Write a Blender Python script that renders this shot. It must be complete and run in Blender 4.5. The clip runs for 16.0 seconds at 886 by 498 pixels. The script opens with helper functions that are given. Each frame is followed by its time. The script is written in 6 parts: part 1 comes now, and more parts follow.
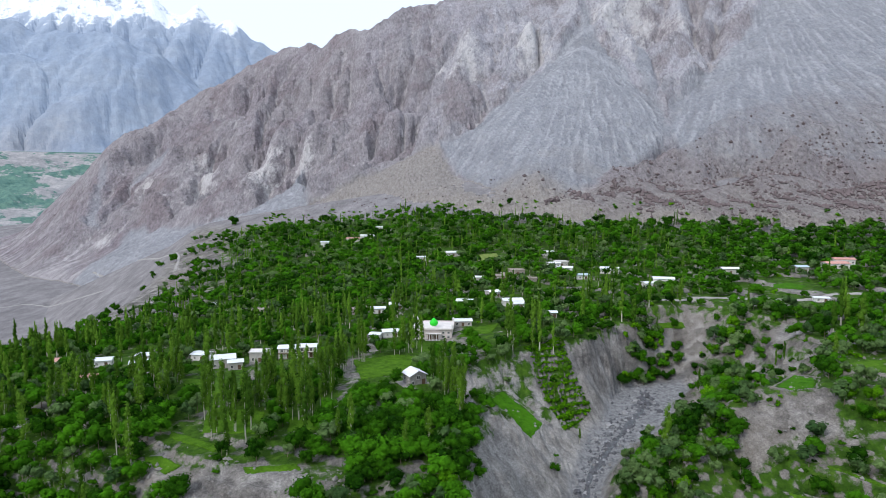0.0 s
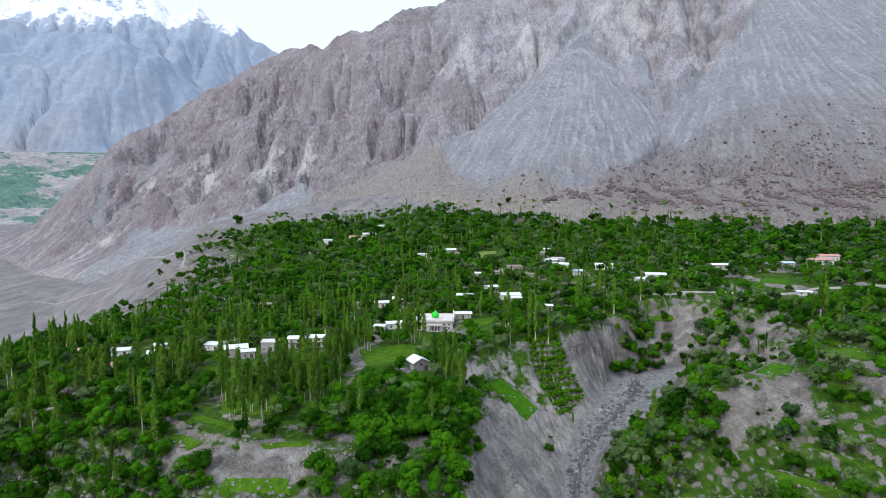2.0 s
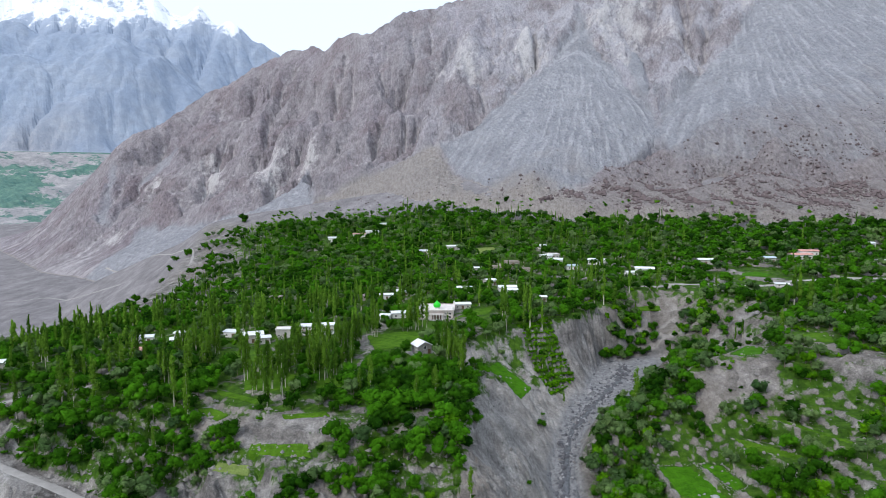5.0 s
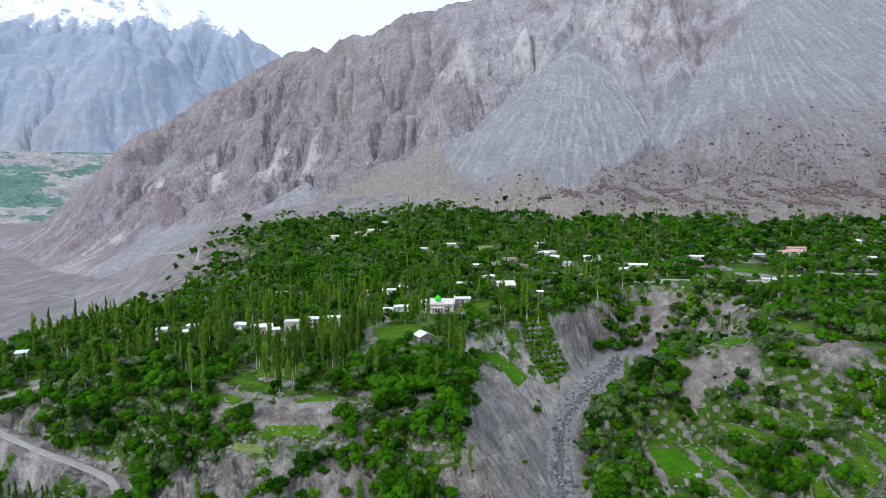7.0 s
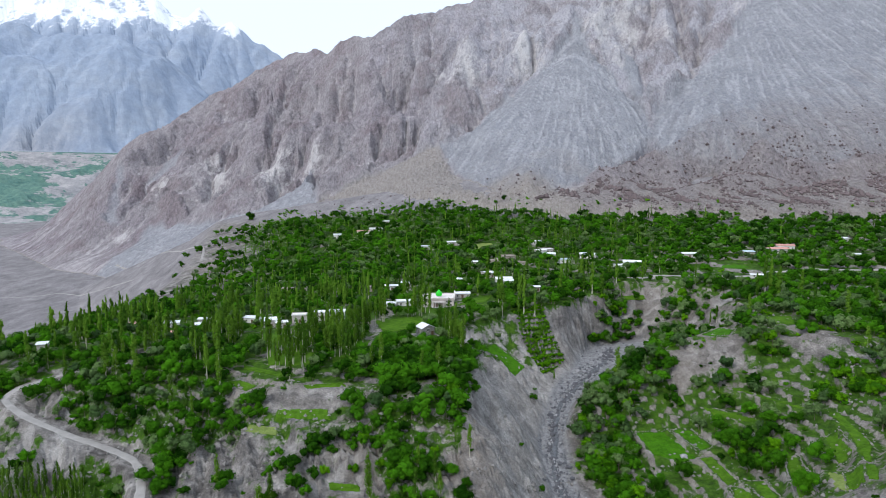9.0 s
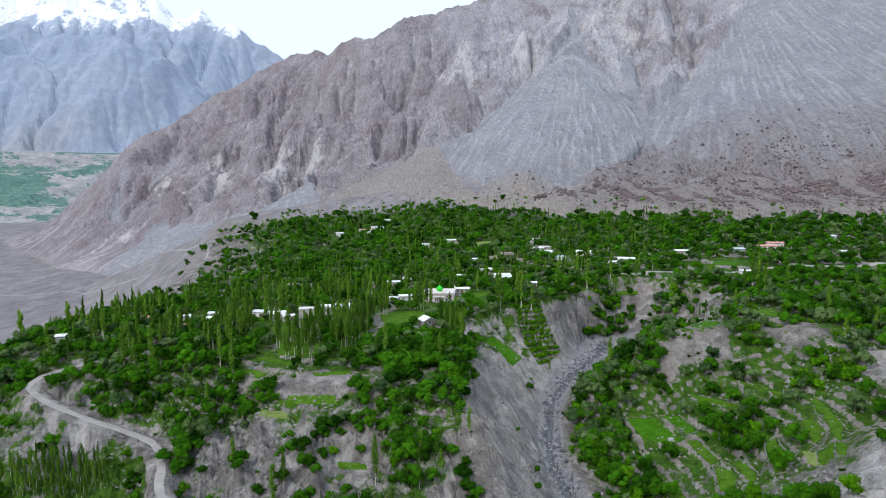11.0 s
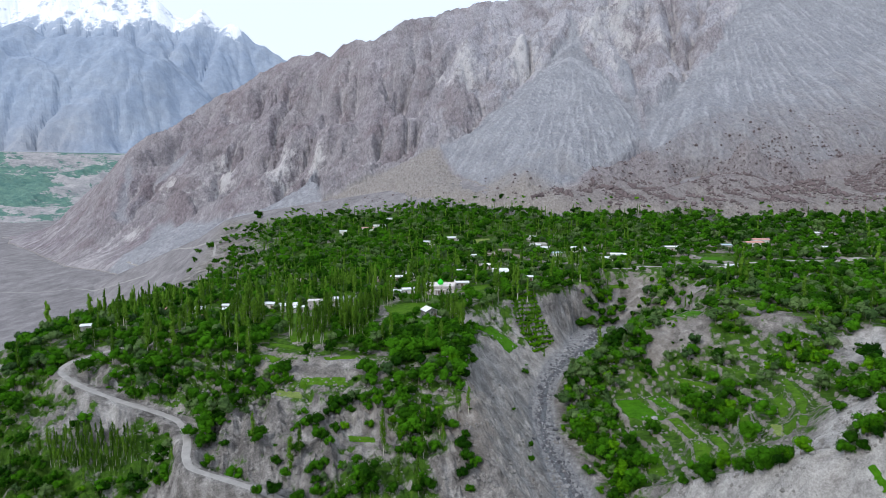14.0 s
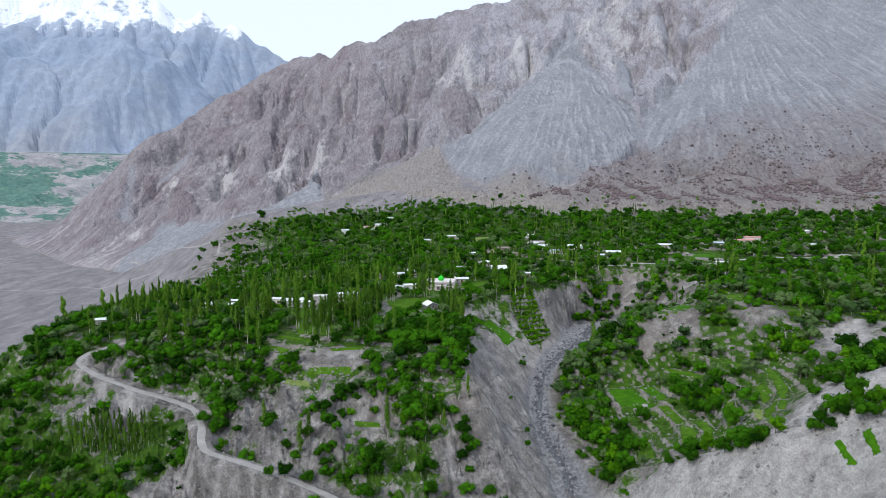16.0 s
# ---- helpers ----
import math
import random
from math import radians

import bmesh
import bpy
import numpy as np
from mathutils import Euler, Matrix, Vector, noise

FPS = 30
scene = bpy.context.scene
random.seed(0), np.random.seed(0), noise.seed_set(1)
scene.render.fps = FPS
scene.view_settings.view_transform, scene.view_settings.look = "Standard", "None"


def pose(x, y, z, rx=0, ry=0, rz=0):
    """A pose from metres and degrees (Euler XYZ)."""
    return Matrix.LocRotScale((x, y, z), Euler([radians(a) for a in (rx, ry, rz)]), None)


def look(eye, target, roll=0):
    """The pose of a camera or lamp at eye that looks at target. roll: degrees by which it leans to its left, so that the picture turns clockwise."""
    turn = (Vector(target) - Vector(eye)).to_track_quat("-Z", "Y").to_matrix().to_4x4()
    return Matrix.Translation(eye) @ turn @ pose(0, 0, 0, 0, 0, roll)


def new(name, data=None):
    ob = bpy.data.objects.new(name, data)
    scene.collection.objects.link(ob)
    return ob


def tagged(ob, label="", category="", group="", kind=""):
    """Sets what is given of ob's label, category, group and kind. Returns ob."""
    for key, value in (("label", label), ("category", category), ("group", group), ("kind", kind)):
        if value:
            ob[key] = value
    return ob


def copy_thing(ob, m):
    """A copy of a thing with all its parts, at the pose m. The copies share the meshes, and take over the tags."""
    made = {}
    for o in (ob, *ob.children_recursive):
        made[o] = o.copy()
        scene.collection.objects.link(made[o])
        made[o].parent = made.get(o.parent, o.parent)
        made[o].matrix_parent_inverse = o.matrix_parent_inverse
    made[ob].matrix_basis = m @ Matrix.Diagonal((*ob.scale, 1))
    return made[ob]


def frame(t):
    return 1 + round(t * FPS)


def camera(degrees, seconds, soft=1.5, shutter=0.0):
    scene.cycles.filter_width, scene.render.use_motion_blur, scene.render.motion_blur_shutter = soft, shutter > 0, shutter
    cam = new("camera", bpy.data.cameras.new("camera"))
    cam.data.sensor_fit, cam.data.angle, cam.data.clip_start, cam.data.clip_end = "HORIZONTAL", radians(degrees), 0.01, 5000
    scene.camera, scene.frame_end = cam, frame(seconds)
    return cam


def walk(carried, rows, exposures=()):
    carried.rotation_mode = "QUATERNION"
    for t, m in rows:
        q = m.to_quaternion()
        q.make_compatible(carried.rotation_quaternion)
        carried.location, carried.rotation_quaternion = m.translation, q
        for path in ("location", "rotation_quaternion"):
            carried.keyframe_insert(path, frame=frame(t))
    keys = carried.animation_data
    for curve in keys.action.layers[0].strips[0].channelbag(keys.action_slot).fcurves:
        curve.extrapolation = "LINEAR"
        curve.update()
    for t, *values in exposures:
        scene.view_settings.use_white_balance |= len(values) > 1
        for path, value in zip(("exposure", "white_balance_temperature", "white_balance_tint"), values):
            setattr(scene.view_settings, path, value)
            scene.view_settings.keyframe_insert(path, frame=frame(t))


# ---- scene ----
cam = camera(67.00, 16.0, soft=0.76)
PATH = [
    (0, pose(0.00, 0.00, 76.00, 83.500, -0.000, 0.000)),
    (2, pose(-0.81, -17.11, 75.85, 83.499, -0.018, -0.047)),
    (4, pose(-1.57, -34.01, 75.70, 83.499, -0.030, -0.091)),
    (6, pose(-2.30, -50.70, 75.55, 83.500, -0.037, -0.131)),
    (8, pose(-2.99, -67.18, 75.39, 83.502, -0.039, -0.167)),
    (10, pose(-3.63, -83.45, 75.24, 83.506, -0.036, -0.200)),
    (12, pose(-4.24, -99.51, 75.08, 83.510, -0.027, -0.228)),
    (14, pose(-4.81, -115.35, 74.91, 83.515, -0.013, -0.253)),
    (16, pose(-5.34, -130.98, 74.75, 83.521, 0.006, -0.274)),
]
walk(cam, PATH, exposures=((0, -0.17), (8, -0.18), (16, -0.26)))

# ---- light ----
world = bpy.data.worlds.new("overcast_sky")
scene.world = world
world.use_nodes = True
wn, wl = world.node_tree.nodes, world.node_tree.links
wn.clear()
sky = wn.new("ShaderNodeTexSky")
sky.sky_type = "NISHITA"
sky.sun_disc = False
sky.sun_elevation, sky.sun_rotation = radians(42), radians(-135)
sky.air_density, sky.dust_density, sky.ozone_density = 1.0, 3.0, 1.0
cloud = wn.new("ShaderNodeMix")
cloud.data_type = "RGBA"
cloud.inputs["Factor"].default_value = 0.72
cloud.inputs["B"].default_value = (10.8, 12.1, 14.2, 1)
wl.new(sky.outputs["Color"], cloud.inputs["A"])
back = wn.new("ShaderNodeBackground")
back.inputs["Strength"].default_value = 0.125
wl.new(cloud.outputs["Result"], back.inputs["Color"])
wout = wn.new("ShaderNodeOutputWorld")
wl.new(back.outputs["Background"], wout.inputs["Surface"])
sun = new("sun", bpy.data.lights.new("sun", "SUN"))
sun.data.energy, sun.data.angle, sun.data.color = 2.0, radians(12), (1.0, 0.975, 0.94)
sun.matrix_world = look((-380, 20, 480), (0, 400, 0))

# ---- materials ----
def nodes_of(name):
    m = bpy.data.materials.new(name)
    m.use_nodes = True
    nt = m.node_tree
    bsdf = nt.nodes["Principled BSDF"]
    bsdf.inputs["Specular IOR Level"].default_value = 0.08
    return m, nt, bsdf


def noise_node(nt, scale, detail=6.0, rough=0.6, stretch=None, turn=(0, 0, 0), coords="Object"):
    """A noise texture in metres; stretch scales its axes."""
    tc = nt.nodes.new("ShaderNodeTexCoord")
    mp = nt.nodes.new("ShaderNodeMapping")
    mp.vector_type = "TEXTURE"
    mp.inputs["Rotation"].default_value = turn
    mp.inputs["Scale"].default_value = tuple(1 / s for s in (stretch or (1, 1, 1)))
    nt.links.new(tc.outputs[coords], mp.inputs["Vector"])
    n = nt.nodes.new("ShaderNodeTexNoise")
    n.inputs["Scale"].default_value, n.inputs["Detail"].default_value, n.inputs["Roughness"].default_value = scale, detail, rough
    nt.links.new(mp.outputs["Vector"], n.inputs["Vector"])
    return n.outputs["Fac"]


def ramp(nt, fac, stops):
    r = nt.nodes.new("ShaderNodeValToRGB")
    while len(r.color_ramp.elements) < len(stops):
        r.color_ramp.elements.new(0.5)
    for e, (p, c) in zip(r.color_ramp.elements, stops):
        e.position, e.color = p, (*c, 1) if len(c) == 3 else c
    nt.links.new(fac, r.inputs["Fac"])
    return r.outputs["Color"]


def blend(nt, fac, a, b, how="MIX"):
    m = nt.nodes.new("ShaderNodeMix")
    m.data_type, m.blend_type = "RGBA", how
    for key, v in (("Factor", fac), ("A", a), ("B", b)):
        if isinstance(v, (int, float)):
            m.inputs[key].default_value = v
        elif isinstance(v, tuple):
            m.inputs[key].default_value = (*v, 1)
        else:
            nt.links.new(v, m.inputs[key])
    return m.outputs["Result"]


def maths(nt, op, a, b=0.0, clamp=False):
    m = nt.nodes.new("ShaderNodeMath")
    m.operation, m.use_clamp = op, clamp
    for i, v in enumerate((a, b)):
        if isinstance(v, (int, float)):
            m.inputs[i].default_value = v
        else:
            nt.links.new(v, m.inputs[i])
    return m.outputs[0]


def mask_node(nt, fac, lo, hi):
    r = nt.nodes.new("ShaderNodeMapRange")
    r.inputs["From Min"].default_value, r.inputs["From Max"].default_value = lo, hi
    nt.links.new(fac, r.inputs["Value"])
    return r.outputs["Result"]


def attribute(nt, name):
    a = nt.nodes.new("ShaderNodeAttribute")
    a.attribute_name = name
    return a.outputs["Fac"]


def bump(nt, bsdf, height, strength, distance):
    b = nt.nodes.new("ShaderNodeBump")
    b.inputs["Strength"].default_value, b.inputs["Distance"].default_value = strength, distance
    nt.links.new(height, b.inputs["Height"])
    nt.links.new(b.outputs["Normal"], bsdf.inputs["Normal"])


def simple(name, color, rough=0.85, scale=1.0, vary=0.25, metal=0.0, bumps=0.0, spec=0.2):
    """A plain material with two scales of mottling."""
    m, nt, bsdf = nodes_of(name)
    dark = tuple(c * (1 - vary) for c in color)
    light = tuple(min(1, c * (1 + vary)) for c in color)
    big = noise_node(nt, 0.35 * scale, 3)
    fine = noise_node(nt, 4.0 * scale, 5)
    c = ramp(nt, big, [(0.3, dark), (0.7, light)])
    c = blend(nt, 0.35, c, ramp(nt, fine, [(0.3, dark), (0.7, light)]))
    nt.links.new(c, bsdf.inputs["Base Color"])
    bsdf.inputs["Roughness"].default_value, bsdf.inputs["Metallic"].default_value = rough, metal
    bsdf.inputs["Specular IOR Level"].default_value = spec
    if bumps:
        bump(nt, bsdf, fine, 0.6, bumps)
    return m


def ground_material():
    m, nt, bsdf = nodes_of("valley_ground")
    broad, mid, fine = noise_node(nt, 0.012, 5), noise_node(nt, 0.11, 6, 0.65), noise_node(nt, 0.8, 9, 0.78)
    dirt = ramp(nt, mid, [(0.34, (0.08, 0.075, 0.073)), (0.5, (0.17, 0.161, 0.156)), (0.66, (0.3, 0.288, 0.279))])
    dirt = blend(nt, 0.85, dirt, ramp(nt, fine, [(0.36, (0.3, 0.3, 0.3)), (0.64, (0.74, 0.73, 0.72))]), "OVERLAY")
    grit = noise_node(nt, 1.7, 6, 0.85)
    dirt = blend(nt, mask_node(nt, broad, 0.45, 0.62), dirt, blend(nt, 0.5, dirt, (0.26, 0.23, 0.2)))
    # gravel and scree below the cliffs
    rubble = ramp(nt, noise_node(nt, 0.05, 11, 0.78, (1.0, 0.4, 1.0)), [(0.36, (0.15, 0.142, 0.149)), (0.5, (0.215, 0.204, 0.212)), (0.64, (0.29, 0.277, 0.283))])
    c = blend(nt, attribute(nt, "foot"), dirt, rubble)
    silvery = ramp(nt, noise_node(nt, 0.2, 8, 0.75), [(0.34, (0.29, 0.282, 0.276)), (0.5, (0.48, 0.47, 0.46)), (0.66, (0.66, 0.648, 0.635))])
    c = blend(nt, attribute(nt, "pale"), c, silvery)
    # relief contrast, weak in soft light, put into colour: channels paler, ribs darker
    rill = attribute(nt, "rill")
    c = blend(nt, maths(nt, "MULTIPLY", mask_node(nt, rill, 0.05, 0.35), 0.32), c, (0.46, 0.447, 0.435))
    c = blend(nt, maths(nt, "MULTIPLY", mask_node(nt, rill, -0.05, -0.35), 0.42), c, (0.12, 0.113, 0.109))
    c = blend(nt, 0.42, c, ramp(nt, grit, [(0.43, (0.24, 0.24, 0.24)), (0.57, (0.72, 0.72, 0.72))]), "OVERLAY")
    # weeds and grass in patches
    grass = ramp(nt, noise_node(nt, 0.3, 6, 0.7), [(0.3, (0.018, 0.042, 0.008)), (0.52, (0.045, 0.108, 0.011)), (0.72, (0.095, 0.175, 0.022))])
    patch = maths(nt, "ADD", attribute(nt, "green"), maths(nt, "MULTIPLY", maths(nt, "SUBTRACT", noise_node(nt, 0.16, 6, 0.68), 0.5), 2.2))
    c = blend(nt, mask_node(nt, patch, 0.38, 0.62), c, grass)
    # wet grey silt of the stream bed
    silt = ramp(nt, noise_node(nt, 0.55, 7, 0.72), [(0.34, (0.12, 0.123, 0.133)), (0.5, (0.225, 0.228, 0.238)), (0.66, (0.33, 0.334, 0.342))])
    c = blend(nt, attribute(nt, "bed"), c, silt)
    nt.links.new(c, bsdf.inputs["Base Color"])
    bsdf.inputs["Roughness"].default_value = 0.95
    h = maths(nt, "ADD", maths(nt, "ADD", maths(nt, "MULTIPLY", fine, 0.8), maths(nt, "MULTIPLY", grit, 0.3)), mid)
    bump(nt, bsdf, h, 1.0, 0.9)
    return m


def rock_material():
    """Bare mountain: broken brown-grey rock, pale runs of stones, smooth grey scree and a brown foot."""
    m, nt, bsdf = nodes_of("mountain_rock")
    broad = noise_node(nt, 0.006, 5, 0.6)
    lean = (radians(35), 0, radians(-40))
    mid = noise_node(nt, 0.04, 11, 0.78, (1.0, 0.45, 0.7), (0, 0, radians(-25)))
    fine = noise_node(nt, 0.3, 8, 0.8, (1.0, 0.35, 0.5))
    run, flow = attribute(nt, "streak"), attribute(nt, "flow")
    # rock tones lifted and slightly blued to hold some distance haze
    rock = ramp(nt, mid, [(0.34, (0.265, 0.228, 0.25)), (0.5, (0.415, 0.376, 0.41)), (0.66, (0.58, 0.547, 0.583))])
    rock = blend(nt, maths(nt, "MULTIPLY", mask_node(nt, broad, 0.42, 0.56), 0.7), rock, blend(nt, 0.6, rock, (0.5, 0.475, 0.49)))
    rock = blend(nt, maths(nt, "MULTIPLY", attribute(nt, "grey"), 0.85), rock, blend(nt, 0.62, rock, (0.7, 0.72, 0.775)))
    rock = blend(nt, maths(nt, "MULTIPLY", mask_node(nt, noise_node(nt, 0.011, 6, 0.65), 0.5, 0.6), 0.5), rock, (0.32, 0.258, 0.275))
    # stones that slid down the gullies, and pale outcrops
    slid = maths(nt, "ADD", flow, maths(nt, "MULTIPLY", maths(nt, "SUBTRACT", noise_node(nt, 0.012, 8, 0.7), 0.5), 0.8))
    rock = blend(nt, maths(nt, "MULTIPLY", mask_node(nt, slid, 0.34, 0.56), 0.75), rock, (0.66, 0.635, 0.65))
    pale = maths(nt, "ADD", attribute(nt, "white"), maths(nt, "MULTIPLY", maths(nt, "SUBTRACT", noise_node(nt, 0.04, 10, 0.78, (1.0, 0.5, 1.0), lean), 0.5), 3.2))
    rock = blend(nt, maths(nt, "MULTIPLY", mask_node(nt, pale, 0.52, 0.95), 0.75), rock, (0.8, 0.785, 0.785))
    dark = mask_node(nt, noise_node(nt, 0.06, 10, 0.78, (1.0, 0.4, 0.7), (0, 0, radians(-35))), 0.54, 0.6)
    rock = blend(nt, maths(nt, "MULTIPLY", dark, 0.32), rock, (0.17, 0.145, 0.155))
    cell = nt.nodes.new("ShaderNodeTexVoronoi")
    cell.inputs["Scale"].default_value, cell.inputs["Detail"].default_value, cell.inputs["Roughness"].default_value = 0.06, 4.0, 0.75
    nt.links.new(nt.nodes.new("ShaderNodeTexCoord").outputs["Object"], cell.inputs["Vector"])
    crag = cell.outputs["Distance"]
    rock = blend(nt, 0.35, rock, ramp(nt, crag, [(0.08, (0.7, 0.7, 0.7)), (0.6, (0.3, 0.3, 0.3))]), "OVERLAY")
    rock = blend(nt, 0.38, rock, ramp(nt, fine, [(0.4, (0.2, 0.2, 0.2)), (0.6, (0.8, 0.8, 0.8))]), "OVERLAY")
    # blue distance haze is mixed into the grey of the scree
    scree = ramp(nt, noise_node(nt, 0.02, 7, 0.65), [(0.3, (0.335, 0.346, 0.388)), (0.5, (0.39, 0.402, 0.445)), (0.7, (0.46, 0.472, 0.512))])
    scree = blend(nt, maths(nt, "MULTIPLY", mask_node(nt, run, 0.1, 0.4), 0.42), scree, (0.64, 0.65, 0.685))
    scree = blend(nt, maths(nt, "MULTIPLY", mask_node(nt, run, -0.1, -0.45), 0.38), scree, (0.28, 0.278, 0.3))
    blotch = mask_node(nt, noise_node(nt, 0.06, 3, 0.5), 0.6, 0.66)
    scree = blend(nt, maths(nt, "MULTIPLY", blotch, 0.3), scree, (0.55, 0.555, 0.57))
    scree = blend(nt, 0.3, scree, ramp(nt, fine, [(0.38, (0.22, 0.22, 0.22)), (0.62, (0.78, 0.78, 0.78))]), "OVERLAY")
    c = blend(nt, attribute(nt, "scree"), rock, scree)
    foot = ramp(nt, noise_node(nt, 0.3, 9, 0.85, (1.0, 0.25, 0.6)), [(0.36, (0.24, 0.213, 0.2)), (0.5, (0.4, 0.363, 0.338)), (0.64, (0.54, 0.5, 0.468))])
    c = blend(nt, attribute(nt, "foot"), c, foot)
    debris = ramp(nt, noise_node(nt, 0.3, 9, 0.85, (1.0, 0.22, 0.5)), [(0.4, (0.14, 0.117, 0.12)), (0.5, (0.31, 0.28, 0.283)), (0.62, (0.46, 0.43, 0.42))])
    strewn = maths(nt, "ADD", attribute(nt, "debris"), maths(nt, "MULTIPLY", maths(nt, "SUBTRACT", noise_node(nt, 0.035, 8, 0.75, (1.0, 0.3, 0.5)), 0.5), 1.8))
    c = blend(nt, maths(nt, "MULTIPLY", mask_node(nt, strewn, 0.4, 1.2), 0.75), c, debris)
    nt.links.new(c, bsdf.inputs["Base Color"])
    bsdf.inputs["Roughness"].default_value = 0.95
    bump(nt, bsdf, maths(nt, "SUBTRACT", maths(nt, "ADD", mid, maths(nt, "MULTIPLY", fine, 0.5)), maths(nt, "MULTIPLY", crag, 0.5)), 1.0, 9.0)
    return m


def far_material():
    """Far range with blue haze put into its colours, snow on its heights and green terraces at its foot."""
    m, nt, bsdf = nodes_of("hazed_rock")
    mid = noise_node(nt, 0.009, 10, 0.7)
    crag = noise_node(nt, 0.03, 8, 0.75)
    # distance haze is painted in as blue-grey, paler on the back range
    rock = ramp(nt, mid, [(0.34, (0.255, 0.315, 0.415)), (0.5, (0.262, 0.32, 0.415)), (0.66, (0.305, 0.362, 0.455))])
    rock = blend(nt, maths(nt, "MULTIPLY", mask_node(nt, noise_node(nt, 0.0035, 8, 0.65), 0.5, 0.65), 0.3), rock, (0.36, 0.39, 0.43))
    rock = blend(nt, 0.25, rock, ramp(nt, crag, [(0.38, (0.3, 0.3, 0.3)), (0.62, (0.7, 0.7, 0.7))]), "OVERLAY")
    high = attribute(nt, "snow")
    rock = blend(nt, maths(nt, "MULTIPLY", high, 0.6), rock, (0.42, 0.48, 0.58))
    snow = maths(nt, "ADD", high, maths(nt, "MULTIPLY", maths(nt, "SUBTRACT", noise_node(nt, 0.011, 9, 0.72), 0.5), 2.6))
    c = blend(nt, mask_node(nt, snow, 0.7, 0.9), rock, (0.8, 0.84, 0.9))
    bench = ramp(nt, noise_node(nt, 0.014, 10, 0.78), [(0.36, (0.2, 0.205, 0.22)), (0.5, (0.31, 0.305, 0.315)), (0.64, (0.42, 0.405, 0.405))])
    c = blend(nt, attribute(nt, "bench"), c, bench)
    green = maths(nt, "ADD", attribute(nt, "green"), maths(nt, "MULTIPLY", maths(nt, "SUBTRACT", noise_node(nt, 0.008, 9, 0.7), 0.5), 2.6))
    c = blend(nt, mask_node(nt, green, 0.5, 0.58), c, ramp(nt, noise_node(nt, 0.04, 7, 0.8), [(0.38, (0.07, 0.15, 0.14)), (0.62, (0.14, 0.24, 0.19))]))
    nt.links.new(c, bsdf.inputs["Base Color"])
    bsdf.inputs["Roughness"].default_value = 1.0
    bump(nt, bsdf, maths(nt, "ADD", mid, maths(nt, "MULTIPLY", crag, 0.4)), 0.5, 18.0)
    return m


def leaf_material(name, dark, light, rough=0.75):
    """Foliage: each leaf clump and each tree takes its own shade of green."""
    m, nt, bsdf = nodes_of(name)
    geo = nt.nodes.new("ShaderNodeNewGeometry")
    info = nt.nodes.new("ShaderNodeObjectInfo")
    tint = attribute(nt, "tint")
    mix = maths(nt, "ADD", maths(nt, "MULTIPLY", geo.outputs["Random Per Island"], 0.26),
                maths(nt, "MULTIPLY", maths(nt, "FRACT", maths(nt, "ADD", tint, info.outputs["Random"])), 0.74))
    c = ramp(nt, mix, [(0.1, dark), (0.9, light)])
    dapple = noise_node(nt, 1.9, 4, 0.75)
    c = blend(nt, 0.45, c, ramp(nt, dapple, [(0.38, (0.28, 0.28, 0.28)), (0.62, (0.74, 0.74, 0.74))]), "OVERLAY")
    bump(nt, bsdf, dapple, 0.8, 0.5)
    nt.links.new(c, bsdf.inputs["Base Color"])
    bsdf.inputs["Roughness"].default_value = rough
    bsdf.inputs["Specular IOR Level"].default_value = 0.02
    return m

# ---- shape of the land ----
PERM = np.random.RandomState(7).permutation(4096)
GRAD = np.random.RandomState(8).uniform(0, 2 * np.pi, 4096)


def gnoise(x, y, seed=0):
    """Gradient noise, about -0.7 to 0.7."""
    xi, yi = np.floor(x).astype(np.int64), np.floor(y).astype(np.int64)
    fx, fy = x - xi, y - yi
    u, v = fx * fx * fx * (fx * (fx * 6 - 15) + 10), fy * fy * fy * (fy * (fy * 6 - 15) + 10)

    def corner(dx, dy):
        h = PERM[(PERM[(xi + dx + seed * 131) & 4095] + yi + dy) & 4095]
        a = GRAD[h]
        return np.cos(a) * (fx - dx) + np.sin(a) * (fy - dy)

    a, b = corner(0, 0), corner(1, 0)
    c, d = corner(0, 1), corner(1, 1)
    return (a + (b - a) * u) + ((c + (d - c) * u) - (a + (b - a) * u)) * v


def fbm(x, y, octaves=5, seed=0, gain=0.5):
    total, amp = 0.0, 1.0
    for k in range(octaves):
        total = total + amp * gnoise(x, y, seed + k)
        x, y, amp = x * 2.03 + 17.1, y * 2.03 - 9.7, amp * gain
    return total


def ridged(x, y, octaves=5, seed=0, gain=0.55):
    """Sharp crests at 1, round hollows at 0."""
    total, amp, full = 0.0, 1.0, 0.0
    for k in range(octaves):
        total = total + amp * (1 - np.minimum(1, np.abs(gnoise(x, y, seed + k)) * 2.0))
        full += amp
        x, y, amp = x * 2.07 + 5.3, y * 2.07 + 3.1, amp * gain
    return total / full


def smooth(a, b, v):
    t = np.clip((v - a) / (b - a), 0, 1)
    return t * t * (3 - 2 * t)


def softmin(a, b, k):
    h = np.clip(0.5 + 0.5 * (b - a) / k, 0, 1)
    return b + (a - b) * h - k * h * (1 - h)


